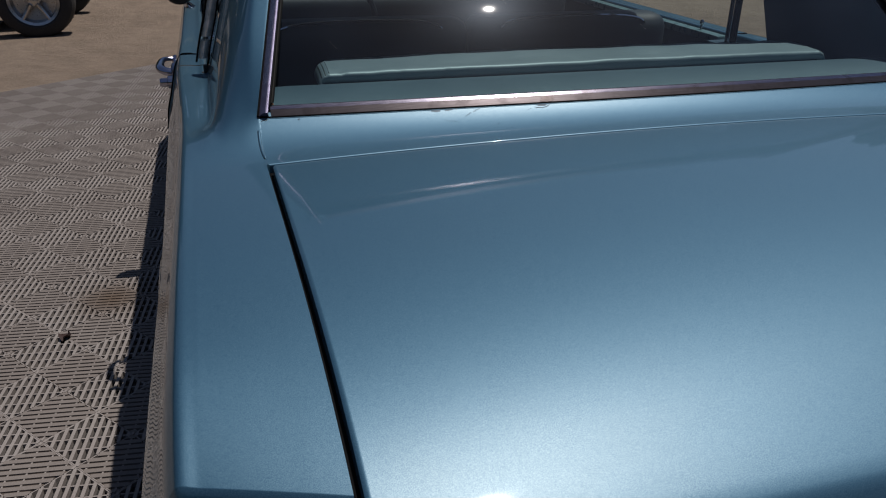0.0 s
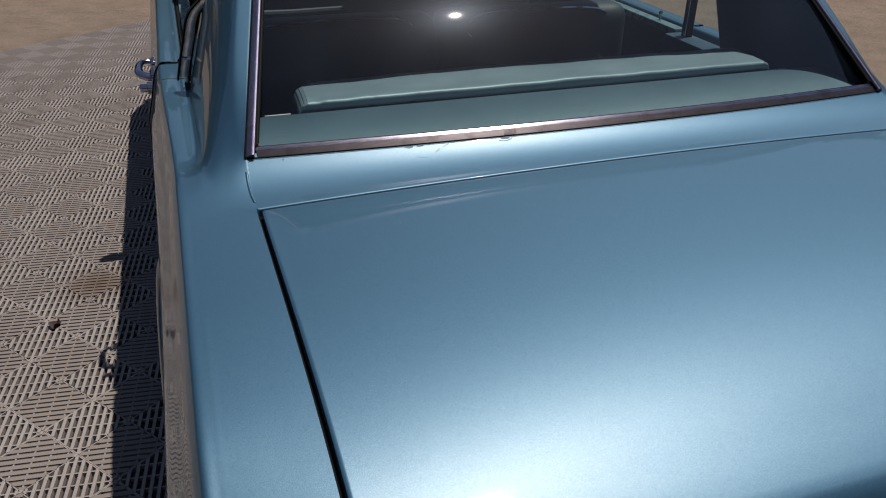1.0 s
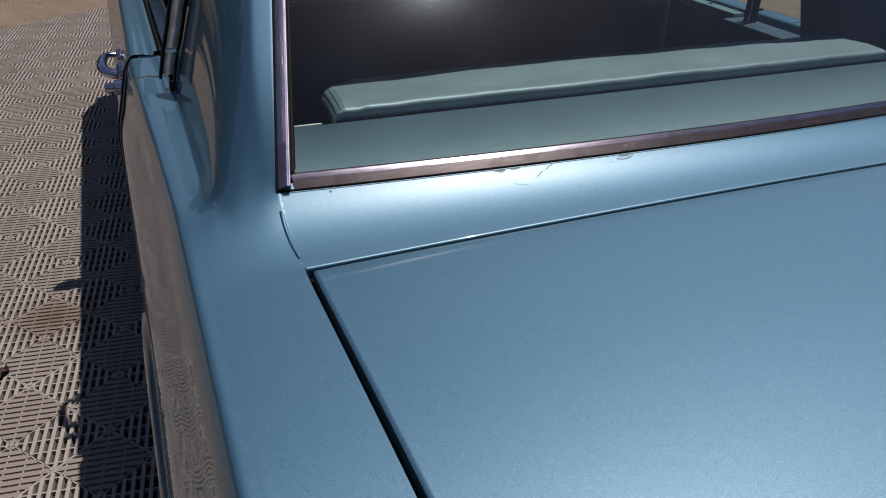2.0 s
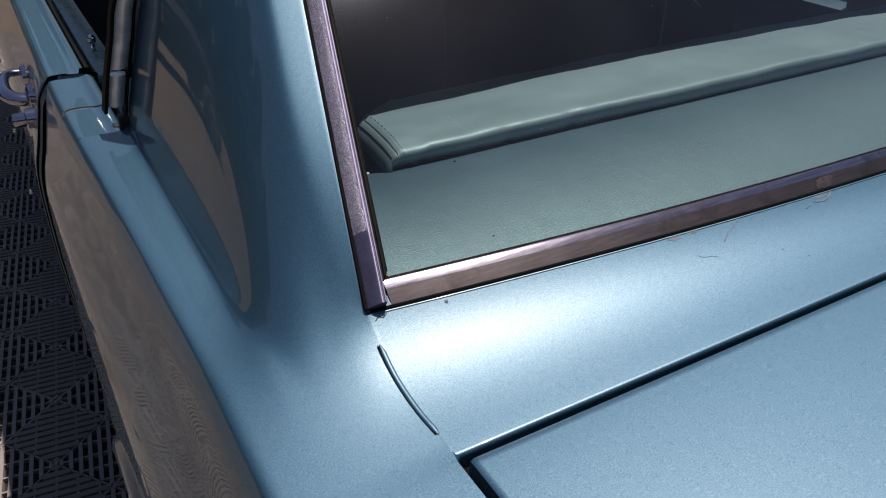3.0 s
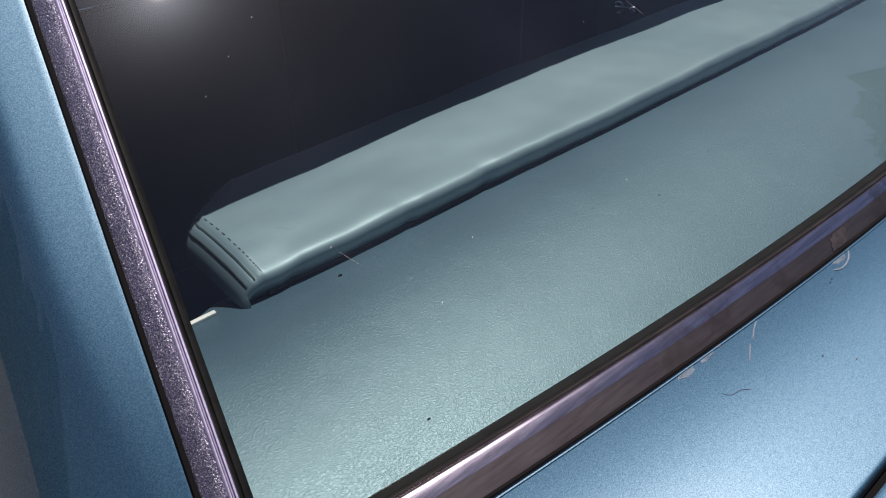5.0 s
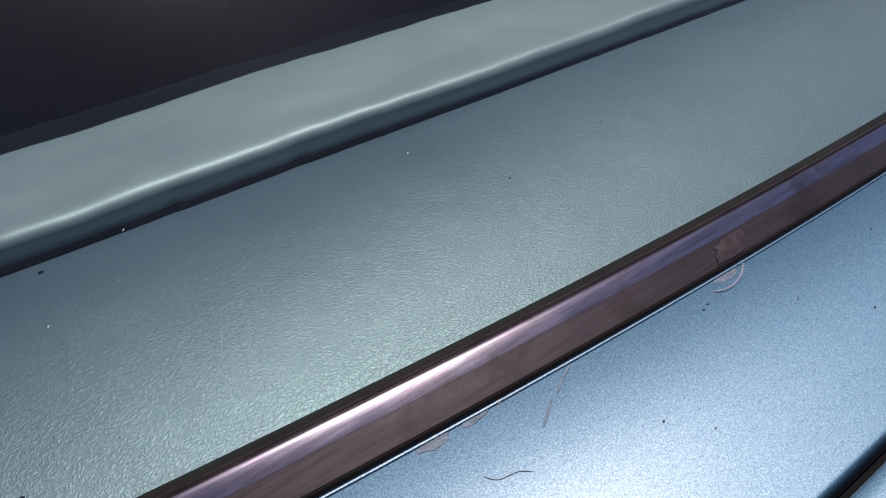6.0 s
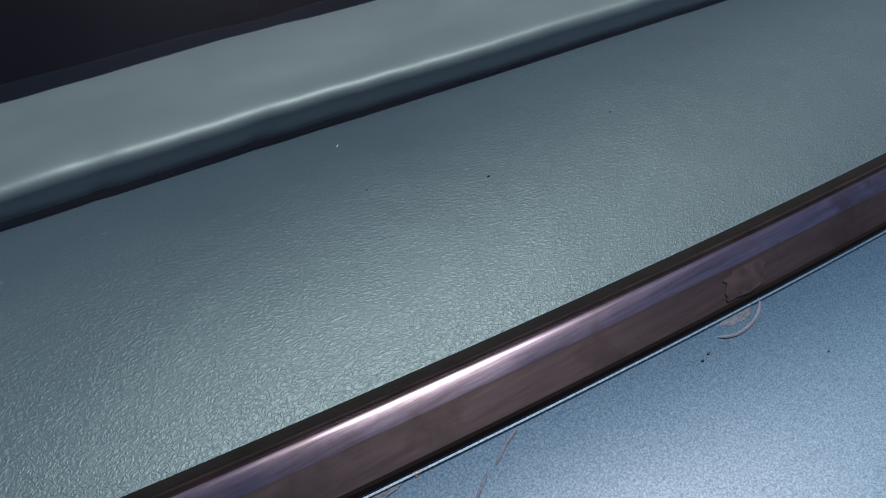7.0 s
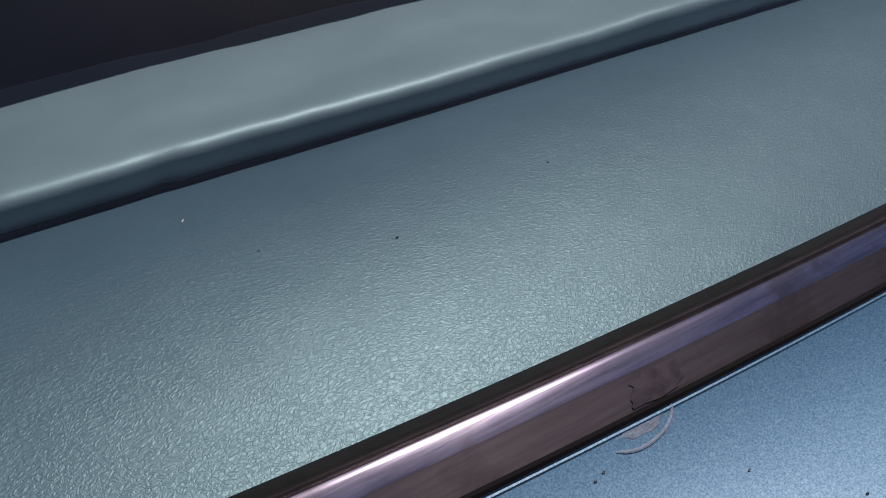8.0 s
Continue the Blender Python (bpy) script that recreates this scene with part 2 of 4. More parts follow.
BARK = plain("bark", (0.09, 0.07, 0.05), 0.9, 0, 12, 0.4, 0.5)
LEAF = plain("dry_leaf", (0.026, 0.011, 0.009), 0.8)
SCUFF = plain("chipped_filler", (0.078, 0.115, 0.155), 0.6, 0, 300, 0.4, 0.4)
RUBBED = plain("rubbed_film", (0.098, 0.080, 0.081), 0.42, 0.75, 200, 0.35)
SPECK = plain("pale_dust", (0.45, 0.45, 0.44), 0.6)
RUST = plain("rust_edge", (0.22, 0.10, 0.05), 0.8, 0.1, 200, 0.4, 0.4)


# ---------------------------------------------------------------- mesh helpers
def grid(rows, bm=None, flip=False):
    """A sheet through rows of points."""
    bm = bm or bmesh.new()
    v = [[bm.verts.new(p) for p in row] for row in rows]
    for a, b in zip(v, v[1:]):
        for i in range(len(a) - 1):
            q = (a[i], a[i + 1], b[i + 1], b[i])
            bm.faces.new(q[::-1] if flip else q)
    return bm


def tube(path, radius, bm=None, sides=10, flat=1.0):
    """A round bar along a path; radius may be one per point."""
    bm = bm or bmesh.new()
    pts = [Vector(p) for p in path]
    rad = radius if isinstance(radius, (list, tuple)) else [radius] * len(pts)
    rings = []
    for i, p in enumerate(pts):
        d = (pts[min(i + 1, len(pts) - 1)] - pts[max(i - 1, 0)]).normalized()
        side = d.cross(Vector((0, 0, 1)))
        side = side.normalized() if side.length > 1e-4 else Vector((1, 0, 0))
        up = side.cross(d).normalized()
        rings.append([bm.verts.new(p + side * math.cos(a) * rad[i] + up * math.sin(a) * rad[i] * flat)
                      for a in [2 * math.pi * k / sides for k in range(sides)]])
    for a, b in zip(rings, rings[1:]):
        for k in range(sides):
            bm.faces.new((a[k], a[(k + 1) % sides], b[(k + 1) % sides], b[k]))
    bm.faces.new(rings[0][::-1])
    bm.faces.new(rings[-1])
    return bm


def box(x0, x1, y0, y1, z0, z1, bevel=0.004, bm=None, seg=2):
    part_bm = bmesh.new()
    bmesh.ops.create_cube(part_bm, size=1)
    for v in part_bm.verts:
        v.co = Vector(((x0 + x1) / 2 + v.co.x * (x1 - x0), (y0 + y1) / 2 + v.co.y * (y1 - y0), (z0 + z1) / 2 + v.co.z * (z1 - z0)))
    if bevel:
        bmesh.ops.bevel(part_bm, geom=part_bm.edges[:], offset=bevel, segments=seg, profile=0.6, affect="EDGES")
    if bm is None:
        return part_bm
    merge(bm, part_bm)
    return bm


def merge(bm, other):
    m = bpy.data.meshes.new("tmp")
    other.to_mesh(m)
    bm.from_mesh(m)
    bpy.data.meshes.remove(m)
    other.free()
    return bm


def lathe(profile, axis="x", centre=(0, 0, 0), sides=40):
    """Spins (along, radius) pairs round an axis."""
    bm = bmesh.new()
    rings = []
    for a, r in profile:
        ring = []
        for k in range(sides):
            t = 2 * math.pi * k / sides
            c, s = r * math.cos(t), r * math.sin(t)
            p = {"x": (a, c, s), "y": (c, a, s), "z": (c, s, a)}[axis]
            ring.append(bm.verts.new(Vector(p) + Vector(centre)))
        rings.append(ring)
    for a, b in zip(rings, rings[1:]):
        for k in range(sides):
            bm.faces.new((a[k], a[(k + 1) % sides], b[(k + 1) % sides], b[k]))
    bmesh.ops.recalc_face_normals(bm, faces=bm.faces)
    return bm


def part(name, bm, material, parent=None, label="", thick=0.0, smooth=True, angle=40):
    """Links a bmesh as one mesh object under a thing or a part."""
    mesh = bpy.data.meshes.new(name)
    if thick:
        bm.normal_update()
        bmesh.ops.solidify(bm, geom=bm.faces[:], thickness=thick)
    bm.to_mesh(mesh)
    bm.free()
    mesh.materials.append(material)
    if smooth:
        mesh.shade_smooth()
        mesh.set_sharp_from_angle(angle=radians(angle))
    ob = new(name, mesh)
    if parent:
        ob.parent = parent
    if label:
        ob["label"] = label
    return ob


def thing(name, label, category, group="", at=(0, 0, 0)):
    ob = new(name)
    ob.empty_display_size = 0.1
    ob.location = at
    return tagged(ob, label, category, group)


def spline(points, n):
    """n points along a smooth curve through the given ones."""
    p = np.array(points, float)
    p = np.vstack([2 * p[0] - p[1], p, 2 * p[-1] - p[-2]])
    out = []
    for k in range(n):
        u = k / (n - 1) * (len(p) - 3)
        i = min(int(u), len(p) - 4)
        f = u - i
        a, b, c, d = p[i:i + 4]
        out.append(0.5 * (2 * b + (c - a) * f + (2 * a - 5 * b + 4 * c - d) * f * f + (3 * b - a - 3 * c + d) * f ** 3))
    return np.array(out)


def step(a, b, x):
    t = min(1, max(0, (x - a) / (b - a)))
    return t * t * (3 - 2 * t)


# ---------------------------------------------------------------- ground
def ground():
    bm = bmesh.new()
    xs = [-400, -120, -40, -16] + [-8 + 0.25 * i for i in range(65)] + [16, 40, 120, 400]
    ys = [-400, -120, -40, -12] + [-5 + 0.25 * i for i in range(81)] + [24, 50, 140, 400]
    rows = []
    for y in ys:
        row = []
        for x in xs:
            away = step(0.0, 1.5, (y - 5.0) - 0.65 * (x + 2.0)) if abs(x) < 9 and -5 < y < 16 else 0
            row.append((x, y, -0.02 + away * 0.05 * (noise.noise(Vector((x * 0.7, y * 0.7, 3))) + 0.15)))
        rows.append(row)
    grid(rows, bm)
    return tagged(part("ground", bm, DIRT), "dry packed brown dirt lot", "ground", kind="structure")


TILE_SIDE, TILE_TURN, TILE_AT = 0.319, radians(38.0), Vector((-1.261, 0.792, 0))


def tile_mesh():
    """One ribbed snap tile: four squares with slanting ribs, turned in pairs."""
    bm = bmesh.new()
    s = TILE_SIDE / 2

    def bar(centre, along, length, width, top, low, fill=0):
        along = Vector(along).normalized()
        across = Vector((-along.y, along.x, 0))
        c = Vector(centre)
        q = []
        for z, w in ((top, width * 0.86), (low, width)):
            for a, b in ((-1, -1), (1, -1), (1, 1), (-1, 1)):
                p = c + along * (a * length / 2) + across * (b * w / 2)
                q.append(bm.verts.new((p.x, p.y, z)))
        made = [bm.faces.new(q[:4])]
        for k in range(4):
            made.append(bm.faces.new((q[k], q[4 + k], q[4 + (k + 1) % 4], q[(k + 1) % 4])))
        for f in made:
            f.material_index = fill

    for i in (0, 1):
        for j in (0, 1):
            c = Vector(((i + 0.5) * s, (j + 0.5) * s, 0))
            along = Vector((1, 1, 0)).normalized() if (i + j) % 2 else Vector((1, -1, 0)).normalized()
            across = Vector((-along.y, along.x, 0))
            n, diag = 11, s * math.sqrt(2)
            for k in range(n):
                o = (k - (n - 1) / 2) * diag / n
                length = diag - 2 * abs(o) - 0.004
                if length > 0.008:
                    bar(c + across * o, along, length, 0.0104 if (i + j) % 2 else 0.0156, 0, -0.014, 0 if (i + j) % 2 else 2)
            for k in range(-2, 3):
                o = k * diag / 5.2
                length = diag - 2 * abs(o) - 0.01
                if length > 0.02:
                    bar(c + along * o, across, length, 0.0050, -0.0014, -0.012)
            if not (i + j) % 2:
                bar(c, (1, 0, 0), s - 0.002, s - 0.002, -0.0042, -0.012, 1)
    for k in (0, 1, 2):
        o = min(max(k * s, 0.0018), TILE_SIDE - 0.0018)
        bar((o, TILE_SIDE / 2, 0), (0, 1, 0), TILE_SIDE - 0.001, 0.0034, -0.0008, -0.014)
        bar((TILE_SIDE / 2, o, 0), (1, 0, 0), TILE_SIDE - 0.001, 0.0034, -0.0010, -0.014)
    for i in (0.02, 0.5, 0.98):
        for j in (0.02, 0.5, 0.98):
            bar((i * TILE_SIDE, j * TILE_SIDE, 0), (1, 0.4, 0), 0.011, 0.008, 0.0016, -0.01)
    mesh = bpy.data.meshes.new("tile")
    bm.to_mesh(mesh)
    bm.free()
    mesh.materials.append(TILE)
    mesh.materials.append(SILT)
    mesh.materials.append(TILE_DUSTY)
    return mesh


def tiled_pavement():
    e1 = Vector((math.cos(TILE_TURN), math.sin(TILE_TURN), 0))
    e2 = Vector((-e1.y, e1.x, 0))
    edge = Vector((-1.52, 5.43, 0)) - TILE_AT
    last = int(edge.dot(e2) / TILE_SIDE)
    cells = []
    for i in range(-20, 26):
        for j in range(-20, last + 1):
            p = TILE_AT + e1 * ((i + 0.5) * TILE_SIDE) + e2 * ((j + 0.5) * TILE_SIDE)
            if -3.9 < p.x < 1.1 and -1.2 < p.y:
                cells.append((i, j, p))
    # added sheet under the tiles, black like the shaded slots
    bm = bmesh.new()
    for i, j, p in cells:
        c = [TILE_AT + e1 * ((i + a) * TILE_SIDE) + e2 * ((j + b) * TILE_SIDE) for a, b in ((0, 0), (1, 0), (1, 1), (0, 1))]
        bm.faces.new([bm.verts.new((q.x, q.y, -0.0142)) for q in c])
    bmesh.ops.remove_doubles(bm, verts=bm.verts, dist=0.001)
    base = tagged(part("pavement", bm, SLOT_SHADE, smooth=False), "grey ribbed plastic snap tiles laid on the dirt", "pavement", kind="structure")
    ranked = sorted(cells, key=lambda c: abs(c[2].x + 1.35) + 0.25 * abs(c[2].y - 2.2))
    near, rest = ranked[:300], ranked[300:]
    mesh = tile_mesh()
    turn = Matrix.Rotation(TILE_TURN, 4, "Z")
    for n, (i, j, p) in enumerate(near):
        ob = new("tile", mesh)
        ob.parent = base
        at = TILE_AT + e1 * (i * TILE_SIDE) + e2 * (j * TILE_SIDE)
        rng = random.Random(n)
        ob.matrix_basis = Matrix.Translation(at + Vector((0, 0, rng.uniform(-0.0012, 0.0008)))) @ turn
    # the tiles farther out, joined
    verts = np.array([v.co for v in mesh.vertices]) @ np.array(Matrix.Rotation(TILE_TURN, 3, "Z")).T
    faces = [tuple(f.vertices) for f in mesh.polygons]
    allv, allf = [], []
    for i, j, p in rest:
        at = np.array(TILE_AT + e1 * (i * TILE_SIDE) + e2 * (j * TILE_SIDE))
        k = len(verts) * len(allv)
        allv.append(verts + at)
        allf.extend(tuple(a + k for a in f) for f in faces)
    field = bpy.data.meshes.new("tile_field")
    field.from_pydata(np.concatenate(allv).tolist(), [], allf)
    field.materials.append(TILE)
    field.materials.append(SILT)
    field.materials.append(TILE_DUSTY)
    field.polygons.foreach_set("material_index", [f.material_index for f in mesh.polygons] * len(rest))
    ob = new("tile_field", field)
    ob.parent = base
    tagged(ob, kind="stuff")


ground()


# ---------------------------------------------------------------- the car
# x runs across the car, y towards its nose; the boot gap lies near y = 0.
def deck_z(x, y):
    """Height of the boot lid and of the wing tops beside it."""
    back = min(1.0, max(0.0, (-0.04 - y) / 0.56))
    drop = 0.043 * max(0.0, (-0.04 - y) / 0.56) ** 4.2
    crown = 0.045 - 0.050 * back ** 1.3
    return 0.980 - 0.020 - drop - crown * (x * x - 0.4444)


def lid_half(y):
    """Half the width of the boot opening, which narrows towards the tail."""
    return 0.667 - 0.009 * min(1, max(0, -y / 0.62))


def gap_y(x):
    return 0.002 + 0.043 * x * x


def trim_yz(x):
    """Lower outer edge of the rear window trim."""
    return 0.100 + 0.115 * x * x, 1.004 - 0.024 * x * x


def frame_edge(y):
    """Outer edge of the rear window trim up the side, as (x, z), on the car's left."""
    z = 0.994 + (y - 0.15) * 0.8
    if z > 1.27:
        z = 1.27 + 0.06 * (1 - math.exp(-(z - 1.27) / 0.06))
    return -0.672 + 0.3 * (z - 0.994), z


def shoulder(y):
    return -0.784 - 0.020 * step(0.15, 0.95, y)


def side_profile(y):
    """From the crest of the shoulder down to the sill."""
    s = shoulder(y)
    k = step(0, 1, y)
    c = (0.0100 + 0.0040 * step(0.0, 0.35, y)) * (1 - step(0.45, 1.0, y)) + 0.0030 * step(0.05, -0.25, y)
    edge = 0.9540 + 0.0050 * step(-0.03, 0.2, y) - 0.0075 * step(0.15, 0.35, y)
    e = 1 - step(0.30, 0.60, y)
    old = [(s + 0.004, 0.9432 + c * 0.7), (s - 0.004, 0.9385 + c * 0.7), (s - 0.010, 0.9255 + c * 0.5), (s - 0.018, 0.894)]
    crisp = [(s + 0.0005, edge), (s - 0.0060, edge - 0.0085), (s - 0.0120, edge - 0.0235), (s - 0.0215, 0.894)]
    top = [(a[0] + (b[0] - a[0]) * e, a[1] + (b[1] - a[1]) * e) for a, b in zip(old, crisp)]
    return top + [(-0.819 - 0.014 * k, 0.85), (-0.836 - 0.012 * k, 0.79),
            (-0.848 - 0.004 * k, 0.70), (-0.852, 0.60), (-0.846, 0.46), (-0.830, 0.30), (-0.80, 0.24)]


def tulip_edge(y):
    """Height of the panel under the rear window where it meets the wing."""
    u = min(1, max(0, (y - 0.0258) / 0.1258))
    return 0.9592 + 0.0342 * (0.2 * u + 0.8 * u ** 2.85)


def wing_profile(y):
    """Cross-section of the left rear wing, with the roof pillar where it stands."""
    inner = y < 0.026
    x0, z0 = (-lid_half(y) - 0.0038, deck_z(0.67, y)) if inner else (-0.6690, tulip_edge(y))
    low = min(0, z0 - 0.9592) if inner else 0
    tilt = 0.40 - 0.10 * step(-0.05, -0.45, y)
    zb = min(z0, 0.9592)
    zb += 0.006 * step(-0.03, 0.2, y)
    flat = [(x0, z0), (-0.686, zb - 0.0008), (-0.702, zb - 0.0020), (-0.718, zb - 0.0032), (-0.733, zb - 0.0046), (-0.746, zb - 0.0061), (-0.758, zb - 0.0077), (-0.769, zb - 0.0094)]
    lift = z0 - zb
    flat = [(x, zb + (z - zb) * tilt if i else z) for i, (x, z) in enumerate(flat)]
    flat = [(x, z + lift * (1 - i / 8.0) ** 1.5 if i else z) for i, (x, z) in enumerate(flat)]
    sides = [(x, z + low * (0.95 if z > 0.5 else 0) ) for x, z in side_profile(y)]
    if y > 0.095:
        xf, zf = frame_edge(max(y, 0.15))
        zf = zf if y > 0.15 else z0
        h = max(0.02, zf - 0.945)
        q = min(1, h / 0.17)
        wall = lambda z: -0.738 + 0.18 * (z - 0.96) + 0.5 * max(0.0, z - 1.1) ** 2
        zb = 0.945 + 0.34 * min(h, 0.12)
        xb = wall(zb)
        xs, zs = max(xf - 0.015 - 0.012 * step(0.18, 0.32, y), xb + 0.014), zf - 0.0092
        c = min(1.0, (xs - xb) / 0.05)
        xa, za = xs - 0.011 * c, zs - 0.009 * c
        flank = [(xa, za)] + [(xa - (xa - xb) * (0.72 * u + 0.28 * math.sin(u * 1.571)), za - (za - zb) * (0.72 * u + 0.28 * (1 - math.cos(u * 1.571)))) for u in (0.5, 1.0)]
        peak = step(0.20, 0.30, y) * (1 - step(0.50, 0.68, y))
        pillar = [(xf, zf), (xs, zs)] + flank + [(-0.7395, 0.9580), (-0.7475, 0.9504 - 0.0010 * peak), (-0.764, 0.9488 + 0.0036 * peak)]
        up, foot = step(0.120, 0.180, y), step(0.15, 0.32, y)
        ks = (up, up, up, up, up * 0.6 + foot * 0.4, foot, foot, foot)
        flat = [(a[0] + (b[0] - a[0]) * k, a[1] + (b[1] - a[1]) * k) if i else (b if y > 0.15 else a) for i, (a, b, k) in enumerate(zip(flat, pillar, ks))]
    return flat + sides


def tail_y(x, y):
    """Slants the wing's rear joint, which runs back towards the boot lid."""
    slant = 0.38 * (min(0.80, max(0.66, abs(x))) - 0.685)
    return y + slant * min(1.0, max(0.0, (-0.45 - y) / 0.15))


def soften(p, rounds):
    """Rounds the hollow where the roof pillar grows out of the wing top; the edges stay as they are."""
    y, x = p[:, :, 1], np.abs(p[:, :, 0])
    col = np.arange(p.shape[1])[None, :]
    w = np.clip((y - 0.03) / 0.06, 0, 1) * np.clip((0.62 - y) / 0.1, 0, 1) * np.clip((0.790 - x) / 0.035, 0, 1) * np.clip((col - 1) / 9.0, 0, 1)
    w[0], w[-1], w[:, 0], w[:, -1] = 0, 0, 0, 0
    w = 0.5 * w[:, :, None]
    for _ in range(rounds):
        mean = p.copy()
        mean[1:-1, 1:-1] = 0.25 * (p[2:, 1:-1] + p[:-2, 1:-1] + p[1:-1, 2:] + p[1:-1, :-2])
        p = p + (mean - p) * w
    return [[tuple(v) for v in row] for row in p.tolist()]


def rear_wing(car, side):
    """Quarter panel with the roof pillar rising from it; side is -1 for the car's left."""
    ys = sorted({round(v, 4) for v in [-0.5985, -0.596, -0.592] + list(np.linspace(-0.60, 0.0, 25)) + list(np.linspace(0.0, 0.30, 31)) + list(np.linspace(0.30, 0.70, 33))})
    rows = []
    for y in ys:
        p = spline(wing_profile(y), 96)
        row = [(-side * x, y, z) for x, z in p]
        row.insert(0, (row[0][0] - side * 0.001, y, row[0][2] - 0.030) if y < 0.026 else (row[0][0] - side * 0.008, y, row[0][2] - 0.0022))
        rows.append(row)
    first = [(x, y - 0.004, z - 0.012) for x, y, z in rows[0]]
    rows.insert(0, first)
    rows = [[(x, tail_y(x, y), z) for x, y, z in row] for row in rows]
    rows = soften(np.array(rows), 22)
    bm = grid(rows, flip=side < 0)
    cut = [f for f in bm.faces if (f.calc_center_median().y - 0.28) ** 2 + (f.calc_center_median().z - 0.31) ** 2 < 0.385 ** 2 and f.calc_center_median().z < 0.74
           and abs(f.calc_center_median().x) > 0.7]
    bmesh.ops.delete(bm, geom=cut, context="FACES")
    wing = part("rear_wing", bm, PAINT, car, thick=0.004, angle=60)
    # wheel arch lip
    lip = bmesh.new()
    rows = []
    for k in range(33):
        a = math.radians(-8 + 196 * k / 32)
        row = []
        for r, dx in ((0.405, -0.004), (0.398, 0.006), (0.386, 0.010), (0.374, 0.006), (0.372, -0.02)):
            y, z = 0.28 + r * math.cos(a), 0.31 + r * math.sin(a)
            x = np.interp(z, [0.2, 0.3, 0.46, 0.6, 0.7, 0.79], [0.79, 0.830, 0.846, 0.852, 0.848, 0.838])
            row.append((side * (x + dx), y, z))
        rows.append(row)
    grid(rows, lip, flip=side > 0)
    part("wheel_arch_lip", lip, PAINT, wing, thick=0.003)
    # the short cap of the wing between the pillar and the door
    ys = list(np.linspace(0.70, 0.952, 20))
    rows = []
    for y in ys:
        top = [(-0.742, 0.925), (-0.745, 0.940), (-0.753, 0.9455), (-0.766, 0.943)]
        p = spline(top + side_profile(y), 70)
        rows.append([(-side * x, y - 0.020 * step(0.942, 0.90, z) * step(0.86, 0.952, y), z) for x, z in p])
    rows.append([(x * 0.996, y + 0.003, z - 0.008) for x, y, z in rows[-1]])
    # jamb filler set close behind the door gap, black for the shade in it
    jamb = [[(-side * x * 0.996, y, z - 0.014) for x, z in spline([(-0.742, 0.925), (-0.745, 0.940), (-0.753, 0.9455), (-0.766, 0.943)] + side_profile(y), 40)] for y in (0.915, 0.940, 0.960, 0.984)]
    part("jamb_shade", grid(jamb, flip=side < 0), BLACK, wing, thick=0.004)
    line = [(-side * x * 1.0008, 0.806 + 0.022 * step(0, 1, k / 27) - 0.03 * step(0.5, 1, k / 27), z + 0.0004) for k, (x, z) in enumerate(spline([(-0.748, 0.9440), (-0.753, 0.9455), (-0.766, 0.943)] + side_profile(0.81)[:2], 28))]
    part("lead_seam", tube(line, 0.0012, sides=6), FRAME_BLACK, wing)
    part("wing_cap", grid(rows, flip=side < 0), PAINT, wing, thick=0.004, angle=60)
    return wing


def boot_lid(car):
    rows = []
    ys = list(np.linspace(-0.662, -0.3, 28)) + list(np.linspace(-0.28, -0.02, 14))
    n = 61
    for y in ys:
        w = lid_half(y) - 0.0040
        rows.append([((-1 + 2 * i / (n - 1)) * w, y, deck_z((-1 + 2 * i / (n - 1)) * w, y)) for i in range(n)])
    for back in (0.010, 0.0046, 0.003):
        rows.append([(r[0], gap_y(r[0]) - back, deck_z(r[0], 0) - (0.0014 if back == 0.003 else 0.0002 if back == 0.0046 else 0)) for r in rows[41]])
    rows.append([(r[0], gap_y(r[0]) - 0.0027, deck_z(r[0], 0) - 0.016) for r in rows[41]])
    rows = [[(p[0] - 0.001, p[1], p[2] - 0.030) for p in r[:1]] + [(r[0][0], r[0][1], r[0][2] - 0.002)] + [(r[0][0] + 0.003, r[0][1], r[0][2]), (r[0][0] + 0.005, r[0][1], r[0][2])] + r[1:-1]
            + [(r[-1][0] - 0.005, r[-1][1], r[-1][2]), (r[-1][0] - 0.003, r[-1][1], r[-1][2]), (r[-1][0], r[-1][1], r[-1][2] - 0.002), (r[-1][0] + 0.001, r[-1][1], r[-1][2] - 0.030)] for r in rows]
    # the tail turns down to the bumper
    tail = []
    for dy, dz in ((-0.055, -0.34), (-0.060, -0.24), (-0.058, -0.16), (-0.050, -0.10), (-0.037, -0.056), (-0.024, -0.028), (-0.011, -0.0095), (-0.005, -0.0038)):
        tail.append([(p[0], p[1] + dy, p[2] + dz) for p in rows[0]])
    # black tubes added under the boot gap, standing in for its shade
    for s in (-1, 1):
        edge = [(s * (lid_half(y) + 0.001), y, deck_z(0.667, y) - 0.024) for y in np.linspace(-0.72, 0.02, 38)]
        part("boot_gap_filler", tube(edge, 0.010, sides=8), BLACK, car)
    edge = [(x, gap_y(x) + 0.001, deck_z(x, 0) - 0.022) for x in np.linspace(-0.668, 0.668, 41)]
    part("boot_gap_filler", tube(edge, 0.009, sides=8), BLACK, car)
    return part("boot_lid", grid(tail + rows), PAINT, car, thick=0.002, angle=50)


